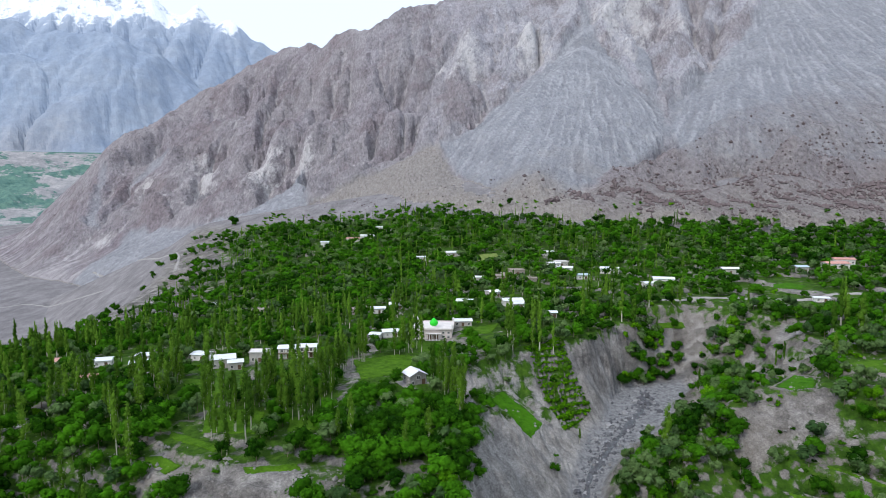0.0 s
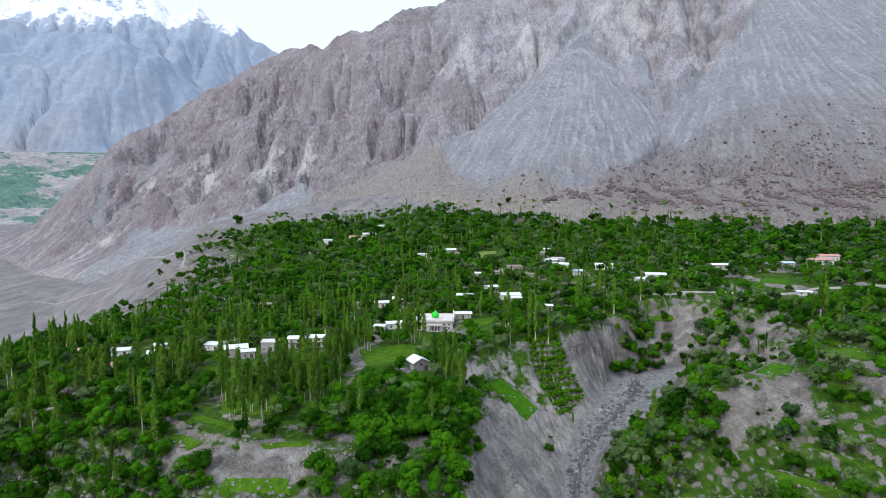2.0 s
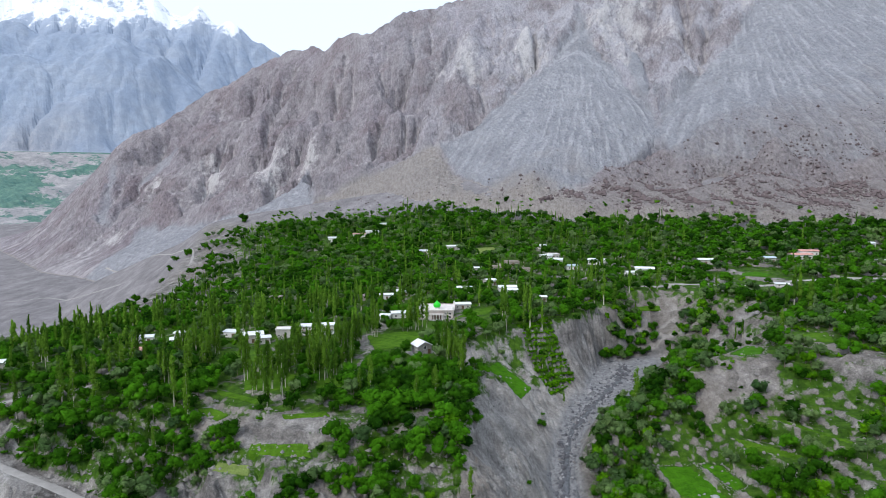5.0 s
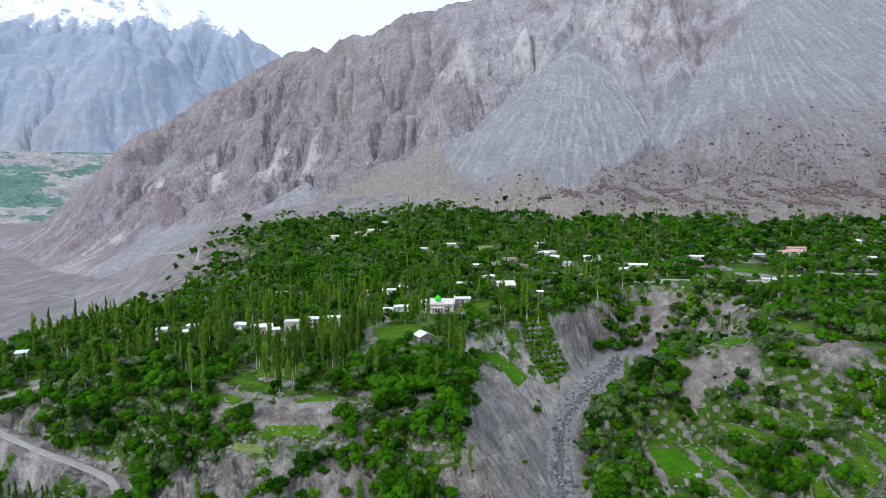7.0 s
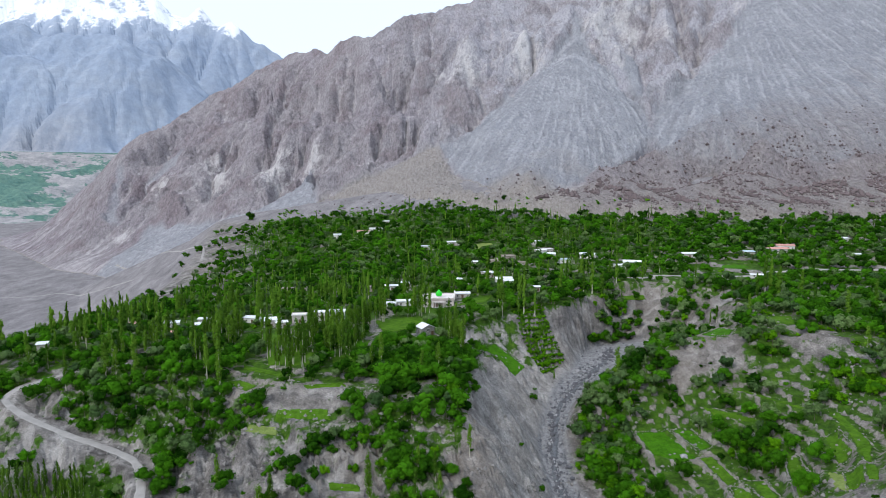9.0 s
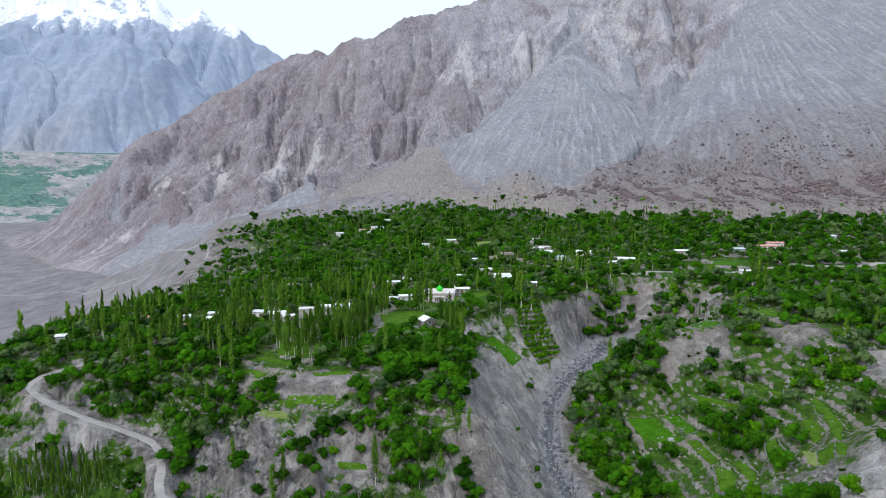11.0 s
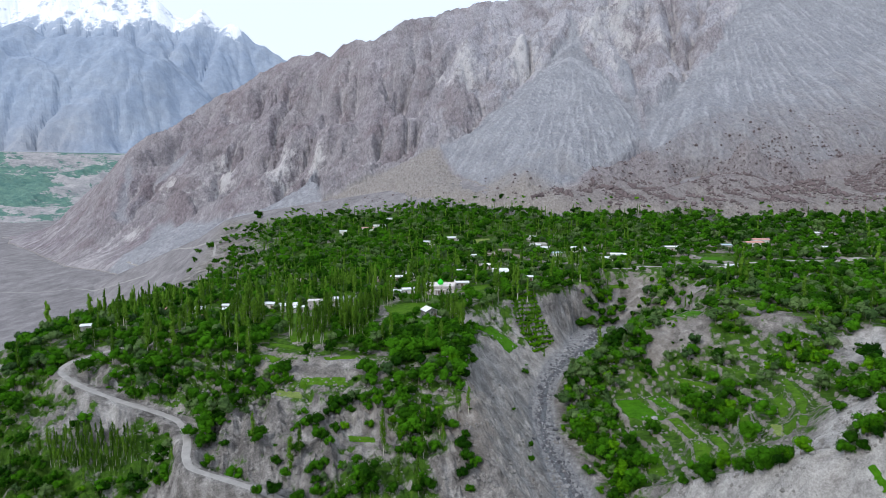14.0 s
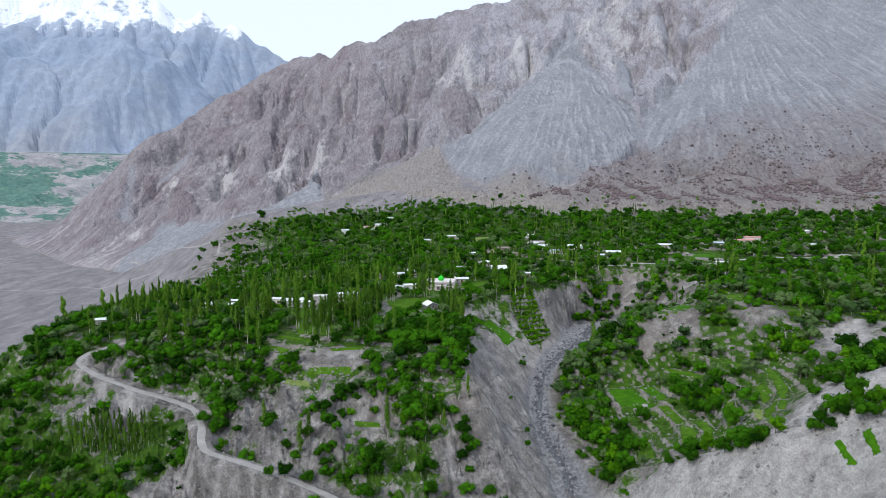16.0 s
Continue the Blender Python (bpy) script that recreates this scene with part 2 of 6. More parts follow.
def along(x, y, line):
    """Distance to a polyline of (x, y, z), the z of its nearest point, and the side (negative: left of its way)."""
    best = np.full(x.shape, 1e9)
    z, side = np.zeros(x.shape), np.zeros(x.shape)
    for (ax, ay, az), (bx, by, bz) in zip(line, line[1:]):
        dx, dy = bx - ax, by - ay
        t = np.clip(((x - ax) * dx + (y - ay) * dy) / (dx * dx + dy * dy), 0, 1)
        d = np.hypot(x - ax - t * dx, y - ay - t * dy)
        s = -np.sign((x - ax) * -dy + (y - ay) * dx)
        near = d < best
        best, z, side = np.where(near, d, best), np.where(near, az + t * (bz - az), z), np.where(near, s, side)
    return best, z, side


def inside(x, y, ring):
    """Signed distance to a ring of corners: positive inside."""
    d, odd = np.full(x.shape, 1e9), np.zeros(x.shape, bool)
    for (ax, ay), (bx, by) in zip(ring, ring[1:] + ring[:1]):
        dx, dy = bx - ax, by - ay
        t = np.clip(((x - ax) * dx + (y - ay) * dy) / (dx * dx + dy * dy), 0, 1)
        d = np.minimum(d, np.hypot(x - ax - t * dx, y - ay - t * dy))
        cross = (ay > y) != (by > y)
        odd ^= cross & (x < ax + (y - ay) * dx / (dy if dy else 1e-9))
    return np.where(odd, d, -d)


# pale outcrops and slips in the soil
PALE_GROUND = (((150, 296), (154, 307), (164, 307), (166, 296)), ((174, 184), (193, 186), (196, 178), (172, 148), (166, 156)), ((-174, 172), (-172, 186), (-168, 185), (-168, 171)),
               ((-160, 167), (-157, 185), (-145, 181), (-140, 166)))
# stony ground with little growth: corners in plan, how bare it is
BARE = [
    ([(-99, 168), (-61, 161), (-28, 155), (-24, 134), (-42, 126), (-54, 119), (-95, 139), (-102, 146)], 0.62), ([(-139, 127), (-119, 139), (-95, 126), (-60, 112), (-40, 96), (-90, 70), (-150, 95)], 0.95),
    ([(-89, 193), (-43, 188), (-39, 176), (-80, 181)], 0.85), ([(-187, 204), (-170, 211), (-157, 188), (-177, 189)], 0.45), ([(-192, 190), (-145, 174), (-143, 163), (-190, 168)], 0.2),
    ([(8, 178), (14, 205), (12, 232), (24, 238), (44, 221), (40, 180), (44, 150), (37, 100), (-1, 100), (-5, 127), (5, 149)], 0.97), ([(106, 312), (116, 330), (128, 347), (134, 342), (126, 324), (114, 310)], 0.85), ([(99, 222), (106, 230), (120, 228), (134, 222), (130, 214), (104, 214)], 0.9), ([(150, 222), (170, 212), (172, 200), (153, 204)], 0.7), *((list(ring), 0.95) for ring in PALE_GROUND),
    ([(56, 124), (78, 97), (98, 79), (124, 100), (162, 139), (176, 150), (180, 186), (196, 184), (180, 140), (150, 90), (130, 20), (50, 10), (40, 60)], 0.93),
]
RIVER = [(40, -60, -84), (44, 40, -70), (47, 100, -60), (49, 145, -53), (44, 180, -48), (46, 210, -42), (54, 235, -36),
         (64, 252, -32.5), (78, 270, -30), (87, 288, -28.5), (96, 306, -27), (108, 320, -24), (118, 330, -16), (127, 342, -6), (131, 352, 3)]
ROAD = [(-150, 232, -14), (-172, 226, -16), (-188, 214, -19), (-190, 203, -21), (-176, 193, -25), (-153, 183, -29), (-127, 172, -32),
        (-116, 163, -33), (-109, 150, -34.5), (-105, 138, -36.5), (-100, 131, -38), (-88, 127, -40), (-72, 122, -42.5), (-52, 113, -46), (-30, 101, -50), (-10, 84, -56)]


ORCHARD = [(36, 292), (52, 302), (65, 279), (50, 262)]


def plateau(x, y):
    """The village fan, rising towards the mountain and to the east, falling to the big valley in the west."""
    z = np.interp(y, [0, 180, 250, 315, 400, 500, 600, 680, 760, 900], [-9, -6, -4, -3, -3, 2, 14, 28, 42, 62])
    z = z + np.maximum(x, 0) * np.interp(y, [180, 230, 300, 400, 560, 700], [0.05, 0.06, 0.065, 0.08, 0.1, 0.06])
    z = z + np.minimum(x, 0) * np.interp(y, [180, 300, 500, 650, 900], [0.03, 0.06, 0.14, 0.19, 0.17])
    edge = np.interp(y, [150, 250, 500, 650, 900], [-225, -240, -265, -285, -330])
    z = z - np.interp(edge - x, [-20, 0, 40, 150, 300], [0, 2, 22, 52, 90])
    return np.maximum(z, -97 + 0.012 * np.maximum(0, y - 700))


def foot_line(x):
    return np.interp(x, [-1100, -900, -680, -600, -420, -300, -150, 0, 107, 200, 300, 400, 700, 1200],
                     [1500, 1330, 1100, 1075, 985, 920, 835, 752, 680, 615, 552, 520, 455, 400])


# loose slopes on the mountain: corners in plan, how far they swell out, how grey they are
SCREE = {
    "cone": ([(283, 1381), (244, 1306), (209, 1254), (120, 1175), (35, 1081), (-8, 1070), (14, 968), (77, 730), (112, 695), (151, 765), (197, 816), (274, 880), (317, 939), (330, 1011), (316, 1093), (311, 1169), (291, 1250)], 26, 1.0),
    "big_slope": ([(628, 1343), (564, 1240), (481, 1158), (389, 1061), (331, 1010), (315, 933), (300, 860), (420, 760), (900, 700), (1150, 900), (1100, 1300), (922, 1330)], 24, 1.0),
    "hill": ([(-8, 1070), (-41, 1060), (-114, 1028), (-164, 995), (-200, 995), (-130, 900), (-66, 790), (75, 680), (57, 834), (14, 968)], 16, 0.8),
    "low_slope": ([(-238, 1137), (-276, 1092), (-315, 1051), (-383, 1055), (-445, 1093), (-539, 1156), (-544, 1104), (-563, 1068), (-578, 1003), (-514, 950), (-430, 930), (-332, 900), (-250, 880), (-190, 960)], 6, 0.9),
    "gully": ([(344, 1232), (324, 1167), (325, 1095), (328, 1010), (343, 1061), (352, 1150), (358, 1220)], 2, 1.0),
    "west_chute": ([(-669, 1340), (-645, 1275), (-618, 1199), (-645, 1195), (-665, 1289), (-686, 1350)], 2, 0.7),
    "cross_chute": ([(-538, 1408), (-586, 1375), (-617, 1306), (-566, 1336), (-516, 1378)], 2, 0.7),
}
DEBRIS = [(138, 735), (197, 812), (274, 876), (380, 905), (487, 960), (593, 1000), (718, 1035), (900, 1070), (900, 300), (412, 480), (295, 530), (206, 585), (132, 650)]
# dark brow under the tip of the cone
HOOD = [(244, 1272), (281, 1292), (294, 1250), (311, 1169), (312, 1144), (272, 1221), (233, 1238)]
# pale outcrops: x, y, breadth
PALE = [(-312, 1151, 37), (-448, 1242, 40), (-589, 1152, 20), (-136, 1067, 14), (45, 1266, 36), (156, 1276, 40), (-239, 1158, 16), (-560, 1270, 17), (311, 1304, 34), (371, 1320, 34), (601, 1279, 30), (-3, 1276, 18), (430, 1260, 30), (338, 1200, 22)]


def mountain_base(x, y):
    """The smooth body of the mountain: its height, the share of the way up, and how rough it may be."""
    yf = foot_line(x)
    zf = np.interp(x, [-1100, -900, -680, -500, -300, -150, 0, 110, 300, 700, 1200], [-92, -90, -85, -62, -14, 14, 40, 46, 47, 60, 70])
    yc = np.interp(x, [-1100, -960, -850, -671, -605, -400, -149, 0, 150, 400, 800, 1400],
                   [1620, 1560, 1500, 1430, 1545, 1595, 1370, 1440, 1490, 1520, 1480, 1400])
    zc = np.interp(x, [-1100, -960, -850, -671, -605, -400, -270, -149, 0, 150, 400, 800, 1400],
                   [-90, -50, 30, 166, 226, 352, 352, 366, 440, 470, 560, 640, 700])
    s = (y - yf) / (yc - yf)
    power = np.interp(x, [-900, -400, -100, 150, 500], [1.2, 1.35, 2.1, 1.9, 1.9])
    z = zf + (zc - zf) * np.where(s <= 1, np.clip(s, 0, 1) ** power, 1)
    z = z - np.maximum(0, y - yc) * 0.7 + np.minimum(0, y - yf) * 0.35
    return z, s, smooth(0.03, 0.3, s) * np.clip((zc - zf) / 300, 0.1, 1.2)


MX, MY, CELL = -1250.0, 360.0, 6.5


def worn(h, env, cell, turns, bite):
    """Heights on a grid after running water has cut them, and how much water gathers in each cell."""
    n, m = h.shape
    idx = np.arange(n * m).reshape(n, m)
    for turn in range(turns):
        pad, cells = np.pad(h, 1, mode="edge"), np.pad(idx, 1, mode="edge")
        steep, to = np.zeros((n, m)), idx.copy()
        for j, i in ((0, 1), (1, 0), (1, 2), (2, 1), (0, 0), (0, 2), (2, 0), (2, 2)):
            fall = (h - pad[j:j + n, i:i + m]) / (cell * math.hypot(j - 1, i - 1))
            more = fall > steep
            steep, to = np.where(more, fall, steep), np.where(more, cells[j:j + n, i:i + m], to)
        area, target = [1.0] * (n * m), to.ravel().tolist()
        for i in np.argsort(-h.ravel()).tolist():
            if target[i] != i:
                area[target[i]] += area[i]
        gathered = np.array(area).reshape(n, m)
        h = h - env * np.minimum(bite * gathered ** 0.45 * steep, 0.5 * cell * steep)
        pad = np.pad(h, 1, mode="edge")
        h = h + 0.03 * (pad[:-2, 1:-1] + pad[2:, 1:-1] + pad[1:-1, :-2] + pad[1:-1, 2:] - 4 * h)
    return h, np.clip(np.log(gathered) / math.log(500), 0, 1)


def weathered():
    """Relief cut into the mountain by running water, on a grid, and where that water gathers."""
    x, y = np.meshgrid(np.arange(MX, 1250, CELL), np.arange(MY, 1740, CELL))
    z, s, env = mountain_base(x, y)
    u, v = x * 0.74 - y * 0.67, x * 0.67 + y * 0.74
    wu = u + 34 * fbm(x / 160, y / 160, 3, 41)
    h = z + env * (62 * (ridged(wu / 210, v / 520, 3, 3) - 0.6) + 30 * (ridged(wu / 80 + v / 300, v / 120, 5, 11) - 0.6) + 20 * fbm(x / 60, y / 60, 4, 23))
    h, gathered = worn(h, env, CELL, 26, 0.13)
    relief = h - z
    n, m = h.shape
    k = 27
    pad = np.pad(relief, k // 2 + 1, mode="edge").cumsum(0).cumsum(1)[:-1, :-1]
    mean = (pad[k:, k:] - pad[:-k, k:] - pad[k:, :-k] + pad[:-k, :-k])[:n, :m] / k ** 2
    return 1.5 * (relief - 0.75 * mean), gathered


RELIEF, FLOW = weathered()


def on_grid(grid, x, y, x0=MX, y0=MY, cell=CELL):
    gx, gy = np.clip((x - x0) / cell, 0, grid.shape[1] - 1.001), np.clip((y - y0) / cell, 0, grid.shape[0] - 1.001)
    i, j = gx.astype(int), gy.astype(int)
    fx, fy = gx - i, gy - j
    return (grid[j, i] * (1 - fx) + grid[j, i + 1] * fx) * (1 - fy) + (grid[j + 1, i] * (1 - fx) + grid[j + 1, i + 1] * fx) * fy


def mountain(x, y):
    """The bare mountain behind the village: height, how much is scree, share of the way up, its streaks and its covers."""
    z, s, env = mountain_base(x, y)
    crest = 1 - 0.55 * smooth(0.8, 1.0, s)
    loose, swell, covers = np.zeros(x.shape), np.zeros(x.shape), {}
    frill = 9 * fbm(x / 34, y / 34, 4, 57, 0.6)
    for key, (ring, rise, share) in SCREE.items():
        d = inside(x, y, ring) + frill
        covers[key] = smooth(-5, 7, d)
        loose, swell = np.maximum(loose, share * covers[key]), np.maximum(swell, rise * smooth(0, 70, d))
    rough = env * smooth(0.1, 0.3, s) * (6 * fbm(x / 22, y / 22, 4, 97, 0.62) + 9 * (ridged(x / 31 + fbm(x / 50, y / 50, 2, 45), y / 31, 4, 99, 0.6) - 0.45))
    z = z + crest * (on_grid(RELIEF, x, y) + rough) * (1 - 0.94 * np.minimum(1, loose)) + swell
    band = fbm((x * 0.74 - y * 0.67) / 300, z / 60.0, 4, 31)
    z = z + env * crest * 6 * np.tanh(band * 3) * (1 - loose) * smooth(0.2, 0.4, s)
    # runs of stones down the cone and the long slope
    streak = np.zeros(x.shape)
    for key, ax, ay in (("cone", 285, 1390), ("big_slope", 640, 1480), ("hill", 30, 1180), ("low_slope", -300, 1200)):
        turn, rr = np.arctan2(x - ax, ay - y), np.hypot(x - ax, ay - y)
        runs = fbm(turn * 75 + 0.5 * fbm(x / 60, y / 60, 3, 89), rr / 110, 5, 87, 0.66)
        streak, z = np.where(covers[key] > 0.5, runs, streak), z + covers[key] * (1.2 * fbm(x / 14, y / 14, 3, 57) + (0.6 + 0.003 * rr) * runs)
    brow = inside(x, y, HOOD) + 0.6 * frill
    streak = np.where(covers["cone"] > 0.5, streak - 0.5 * smooth(-2, 6, brow) + 0.45 * smooth(-34, -10, brow) * (1 - smooth(-8, 0, brow)), streak)
    white = np.zeros(x.shape)
    for ax, ay, wide in PALE:
        white = np.maximum(white, 1 - np.hypot(x - ax, (y - ay) * 0.7) / (2.2 * wide))
    covers = dict(white=np.clip(white, 0, 1), flow=on_grid(FLOW, x, y), hill=np.maximum(covers["hill"], 0), debris=smooth(-25, 25, inside(x, y, DEBRIS) + 22 * fbm(x / 60, y / 60, 4, 195)))
    return z, np.minimum(1, loose), s, streak, covers


def far_crests(x, y):
    """Two ranges one behind the other, before the water cut them: heights of both."""
    wx, wy = x + 120 * fbm(x / 500, y / 500, 3, 73), y + 120 * fbm(x / 500, y / 500, 3, 75)
    rough = 1.5 * (ridged(wx / 560 + wy / 1600, wy / 520 - wx / 1300, 6, 71, 0.45) - 0.6)
    grain = fbm(x / 190, y / 190, 6, 77, 0.5)
    crest = np.interp(x, [-3000, -2360, -2180, -1850, -1608, -1440, -1283, -1165, -1000, -700], [820, 820, 850, 800, 790, 740, 630, 520, 330, 120])
    rise = np.clip(1 - np.abs(y - 3500.0) / 900.0, 0, 1)
    front = crest * rise ** 0.8 + smooth(0.05, 0.5, rise) * (95 * rough + 45 * grain)
    crest = np.interp(x, [-3400, -2690, -2348, -2005, -1661, -1524, -1414, -1335, -1278, -1181, -1043, -900, -500], [1070, 1135, 1185, 1190, 1140, 1020, 1023, 935, 945, 881, 812, 720, 420])
    rise = np.clip(1 - np.abs(y - 4050.0) / 900.0, 0, 1)
    return front, crest * rise ** 0.9 + smooth(0.05, 0.5, rise) * (110 * rough + 50 * grain)


FX, FY, FAR_CELL = -3700.0, 2400.0, 14.0
FAR_X, FAR_Y = np.meshgrid(np.arange(FX, -400, FAR_CELL), np.arange(FY, 4500, FAR_CELL))
FRONT, BACK = far_crests(FAR_X, FAR_Y)
FAR_PEAKS, _ = worn(np.maximum(FRONT, BACK), 1.0, FAR_CELL, 22, 0.34)
FAR_SNOW = smooth(800, 1010, BACK + 60 * fbm(FAR_X / 190, FAR_Y / 190, 4, 79)) * (BACK > FRONT - 5) * smooth(3500, 3560, FAR_Y)


def far_range(x, y):
    """The far side of the big valley: a terraced bench, then a snowy range."""
    d = y * 0.86 - x * 0.5
    n = fbm(x / 420, y / 420, 6, 61, 0.55)
    z = np.interp(d + 30 * n, [1900, 2300, 2750, 3330, 3500], [-140, -110, -30, 164, 172])
    z = z + smooth(2000, 2500, d) * (1 - smooth(3200, 3330, d)) * 46 * (ridged(x / 300, y / 300, 5, 65) - 0.5)
    hill = np.interp(d, [3320, 3440, 3900, 4000], [-900, 120, 330, 250]) * np.interp(x, [-2600, -2200, -1900, -1500], [1, 1, 0.75, 0.2])
    z = np.maximum(z, hill + 60 * fbm(x / 160, y / 160, 6, 67, 0.6))
    peaks = on_grid(FAR_PEAKS, x, y, FX, FY, FAR_CELL) + 10 * fbm(x / 60, y / 60, 3, 69)
    peaks = peaks - 700 * (1 - smooth(0.0, 0.12, np.clip(1 - np.abs(y - 3750.0) / 1250.0, 0, 1))) - 300 * (1 - smooth(3300, 3950, d))
    return np.maximum(z, peaks), on_grid(FAR_SNOW, x, y, FX, FY, FAR_CELL), d


def natural_land(x, y):
    """Height and ground cover at plan points (arrays), before any field was levelled."""
    shape = np.shape(x)
    x, y = np.asarray(x, float).ravel(), np.asarray(y, float).ravel()
    p = plateau(x, y)
    # front slope of the fan, set back towards the west
    v = y - np.interp(x, [-330, -170, -110, -60, -30, 20], [70, 45, 32, 8, 0, 0]) + 7 * fbm(x / 45, y / 90, 3, 5)
    front = np.interp(v, [-80, 20, 60, 90, 110, 125, 145, 165, 180, 200], [-78, -68, -56, -45, -35, -25.5, -17, -8, -3, 0])
    dr, zb, side = along(x, y, RIVER)
    wob = (5 + 5 * smooth(282, 300, y)) * fbm(x / 26, y / 26, 4, 9)
    width = np.interp(y, [0, 145, 180, 240, 256, 272, 304, 318, 330, 345], [9, 6.5, 4, 5, 7, 11, 12, 6, 3, 2])
    reach = np.maximum(0, dr + wob * smooth(2, 18, dr) - width)
    west = zb + reach * np.interp(y, [120, 150, 200, 240, 262, 280, 294, 304, 320, 334, 345], [0.9, 1.05, 1.1, 0.8, 0.55, 0.7, 1.2, 2.0, 2.0, 1.1, 0.8])
    left = softmin(p + front, west, 4.0)
    # bowl of terraced fields east of the stream and the near hillside
    bowl = np.interp(x + 5 * fbm(x / 50, y / 50, 3, 15), [40, 60, 75, 95, 120, 135, 150, 165, 185, 210, 270], [-50, -46, -42, -36, -25, -18, -12, -4, 0, 9, 18])
    bowl = bowl + np.interp(y, [-60, 20, 47, 62, 82, 105, 132, 198, 224, 250], [46, 46, 42, 37, 26, 15, 2, 2, 22, 28])
    bowl = np.minimum(bowl, p + np.interp(y, [60, 110, 150], [14, 7, 1]))
    east_far = zb + reach * np.interp(y, [230, 280, 320], [0.55, 0.45, 0.5])
    east_near = zb + reach * np.interp(y, [0, 90, 130, 200, 225], [0.9, 0.8, 0.55, 0.3, 0.6]) + 1.0
    right = np.where(y > 215, softmin(p, np.where(y > 240, east_far, np.minimum(bowl, east_far + 4)), 3.0), softmin(bowl, np.maximum(east_near, bowl - 5), 2.0))
    right = np.where(reach <= 0, zb, np.minimum(right, zb + reach * 1.25))
    z = np.where(side < 0, left, right)
    base = z
    # hand-built terraces
    step = np.where(side < 0, 2.6, 2.4)
    q = (z + 1.3 * fbm(x / 60, y / 60, 3, 19)) / step
    stair = (np.floor(q) + smooth(0.76, 1.0, q - np.floor(q))) * step - 1.3 * fbm(x / 60, y / 60, 3, 19)
    gorge = smooth(0, 6, np.where(side < 0, p + front, np.minimum(p, bowl + 0.5)) - z)
    gorge = np.where((side > 0) & (y < 225), 1 - smooth(3, 11, reach), gorge)
    amount = np.where(side < 0, 0.55 * (1 - gorge) * smooth(95, 150, v), 0.85 * (1 - gorge) * smooth(105, 130, y)) * (1 - smooth(420, 640, y))
    orchard = smooth(-2, 2, inside(x, y, ORCHARD))
    amount = np.maximum(amount, 0.9 * orchard)
    z = z + (stair - z) * amount
    # rills and rubble on the bare slopes
    bare = np.clip(gorge + (1 - smooth(150, 185, v)) * (side < 0), 0, 1) * (reach > 0) * (1 - orchard)
    rill = np.where(dr < 45, ridged((y + 0.5 * x) / 9, (x - 0.2 * y) / 40, 4, 25, 0.6), ridged((x + y * 0.25) / 10, (y - x * 0.1) / 34, 4, 25, 0.6)) - 0.6
    z = z - bare * smooth(0, 10, reach) * 7.0 * rill
    z = z + bare * (side < 0) * 0.9 * np.floor(2.0 * fbm(x / 30, y / 13, 3, 171))
    z = z + 0.5 * fbm(x / 9, y / 9, 4, 29) * (1 + bare)
    bed = (1 - smooth(0.0, 4.0, np.where(dr < 60, reach, 60))) * (1 - smooth(310, 320, y))
    z = z + bed * 0.5 * fbm(x / 4, y / 4, 3, 33)
    dd, zr, _ = along(x, y, ROAD)
    z = zr + (z - zr) * smooth(2.6, 9.0, dd)
    green = smooth(150, 215, v) * (side < 0) * 0.78 + (side > 0) * np.interp(y, [60, 105, 135, 230, 400], [0.3, 0.45, 0.72, 0.74, 0.74])
    green = green * (1 - gorge * np.where(side < 0, 1, 0.55)) * smooth(3, 7, dd)
    green = green + (1 - smooth(150, 215, v)) * (side < 0) * (0.6 + 0.1 * smooth(-85, -115, x)) * smooth(3, 7, dd)
    step_face = smooth(0.77, 0.84, q - np.floor(q)) * amount
    green = green * (1 - 0.8 * step_face)
    bareness = np.zeros(x.shape)
    for ring, share in BARE:
        bareness = np.maximum(bareness, share * smooth(-5, 3, inside(x, y, ring) + 4 * fbm(x / 9, y / 9, 3, 161)))
    green = green * (1 - bareness)
    pale = np.maximum(0.62 * smooth(-6, 4, inside(x, y, BARE[-1][0])), 0.3 * gorge * (side < 0) * (1 - orchard) * (1 - smooth(285, 300, y)))
    pale = np.maximum(pale, 0.15 * step_face)
    for ring in PALE_GROUND:
        pale = np.maximum(pale, 0.38 * smooth(-2, 3, inside(x, y, list(ring)) + 2 * fbm(x / 6, y / 6, 3, 221)))
    hillside = smooth(-6, 6, inside(x, y, BARE[-1][0]))
    z = z + hillside * (2.2 * (ridged((x + 0.6 * y) / 26, (y - 0.6 * x) / 11, 4, 211, 0.6) - 0.5) + 0.8 * fbm(x / 5, y / 5, 3, 213)) * smooth(3, 10, reach)
    for ring, amount in ((((10, 215), (8, 250), (20, 300), (36, 292), (50, 266), (40, 262), (24, 240)), 0.5), (((62, 268), (70, 284), (78, 298), (76, 284), (68, 272)), 0.4)):
        w = smooth(-3, 4, inside(x, y, list(ring)))
        green = np.maximum(green, amount * w)
    green = np.maximum(green, orchard * (0.75 - 0.6 * smooth(0.6, 0.7, q - np.floor(q))))
    # mountain and far side
    high, beyond = y > foot_line(x) - 260, (y > 800) & (x < 200)
    mz, scree, s, streak = np.full(x.shape, -1e4), np.zeros(x.shape), np.full(x.shape, -1.0), np.zeros(x.shape)
    fz, snow, d = np.full(x.shape, -1e4), np.zeros(x.shape), np.zeros(x.shape)
    covers = {key: np.zeros(x.shape) for key in ("white", "flow", "hill", "debris")}
    if high.any():
        mz[high], scree[high], s[high], streak[high], found = mountain(x[high], y[high])
        for key, values in found.items():
            covers[key][high] = values
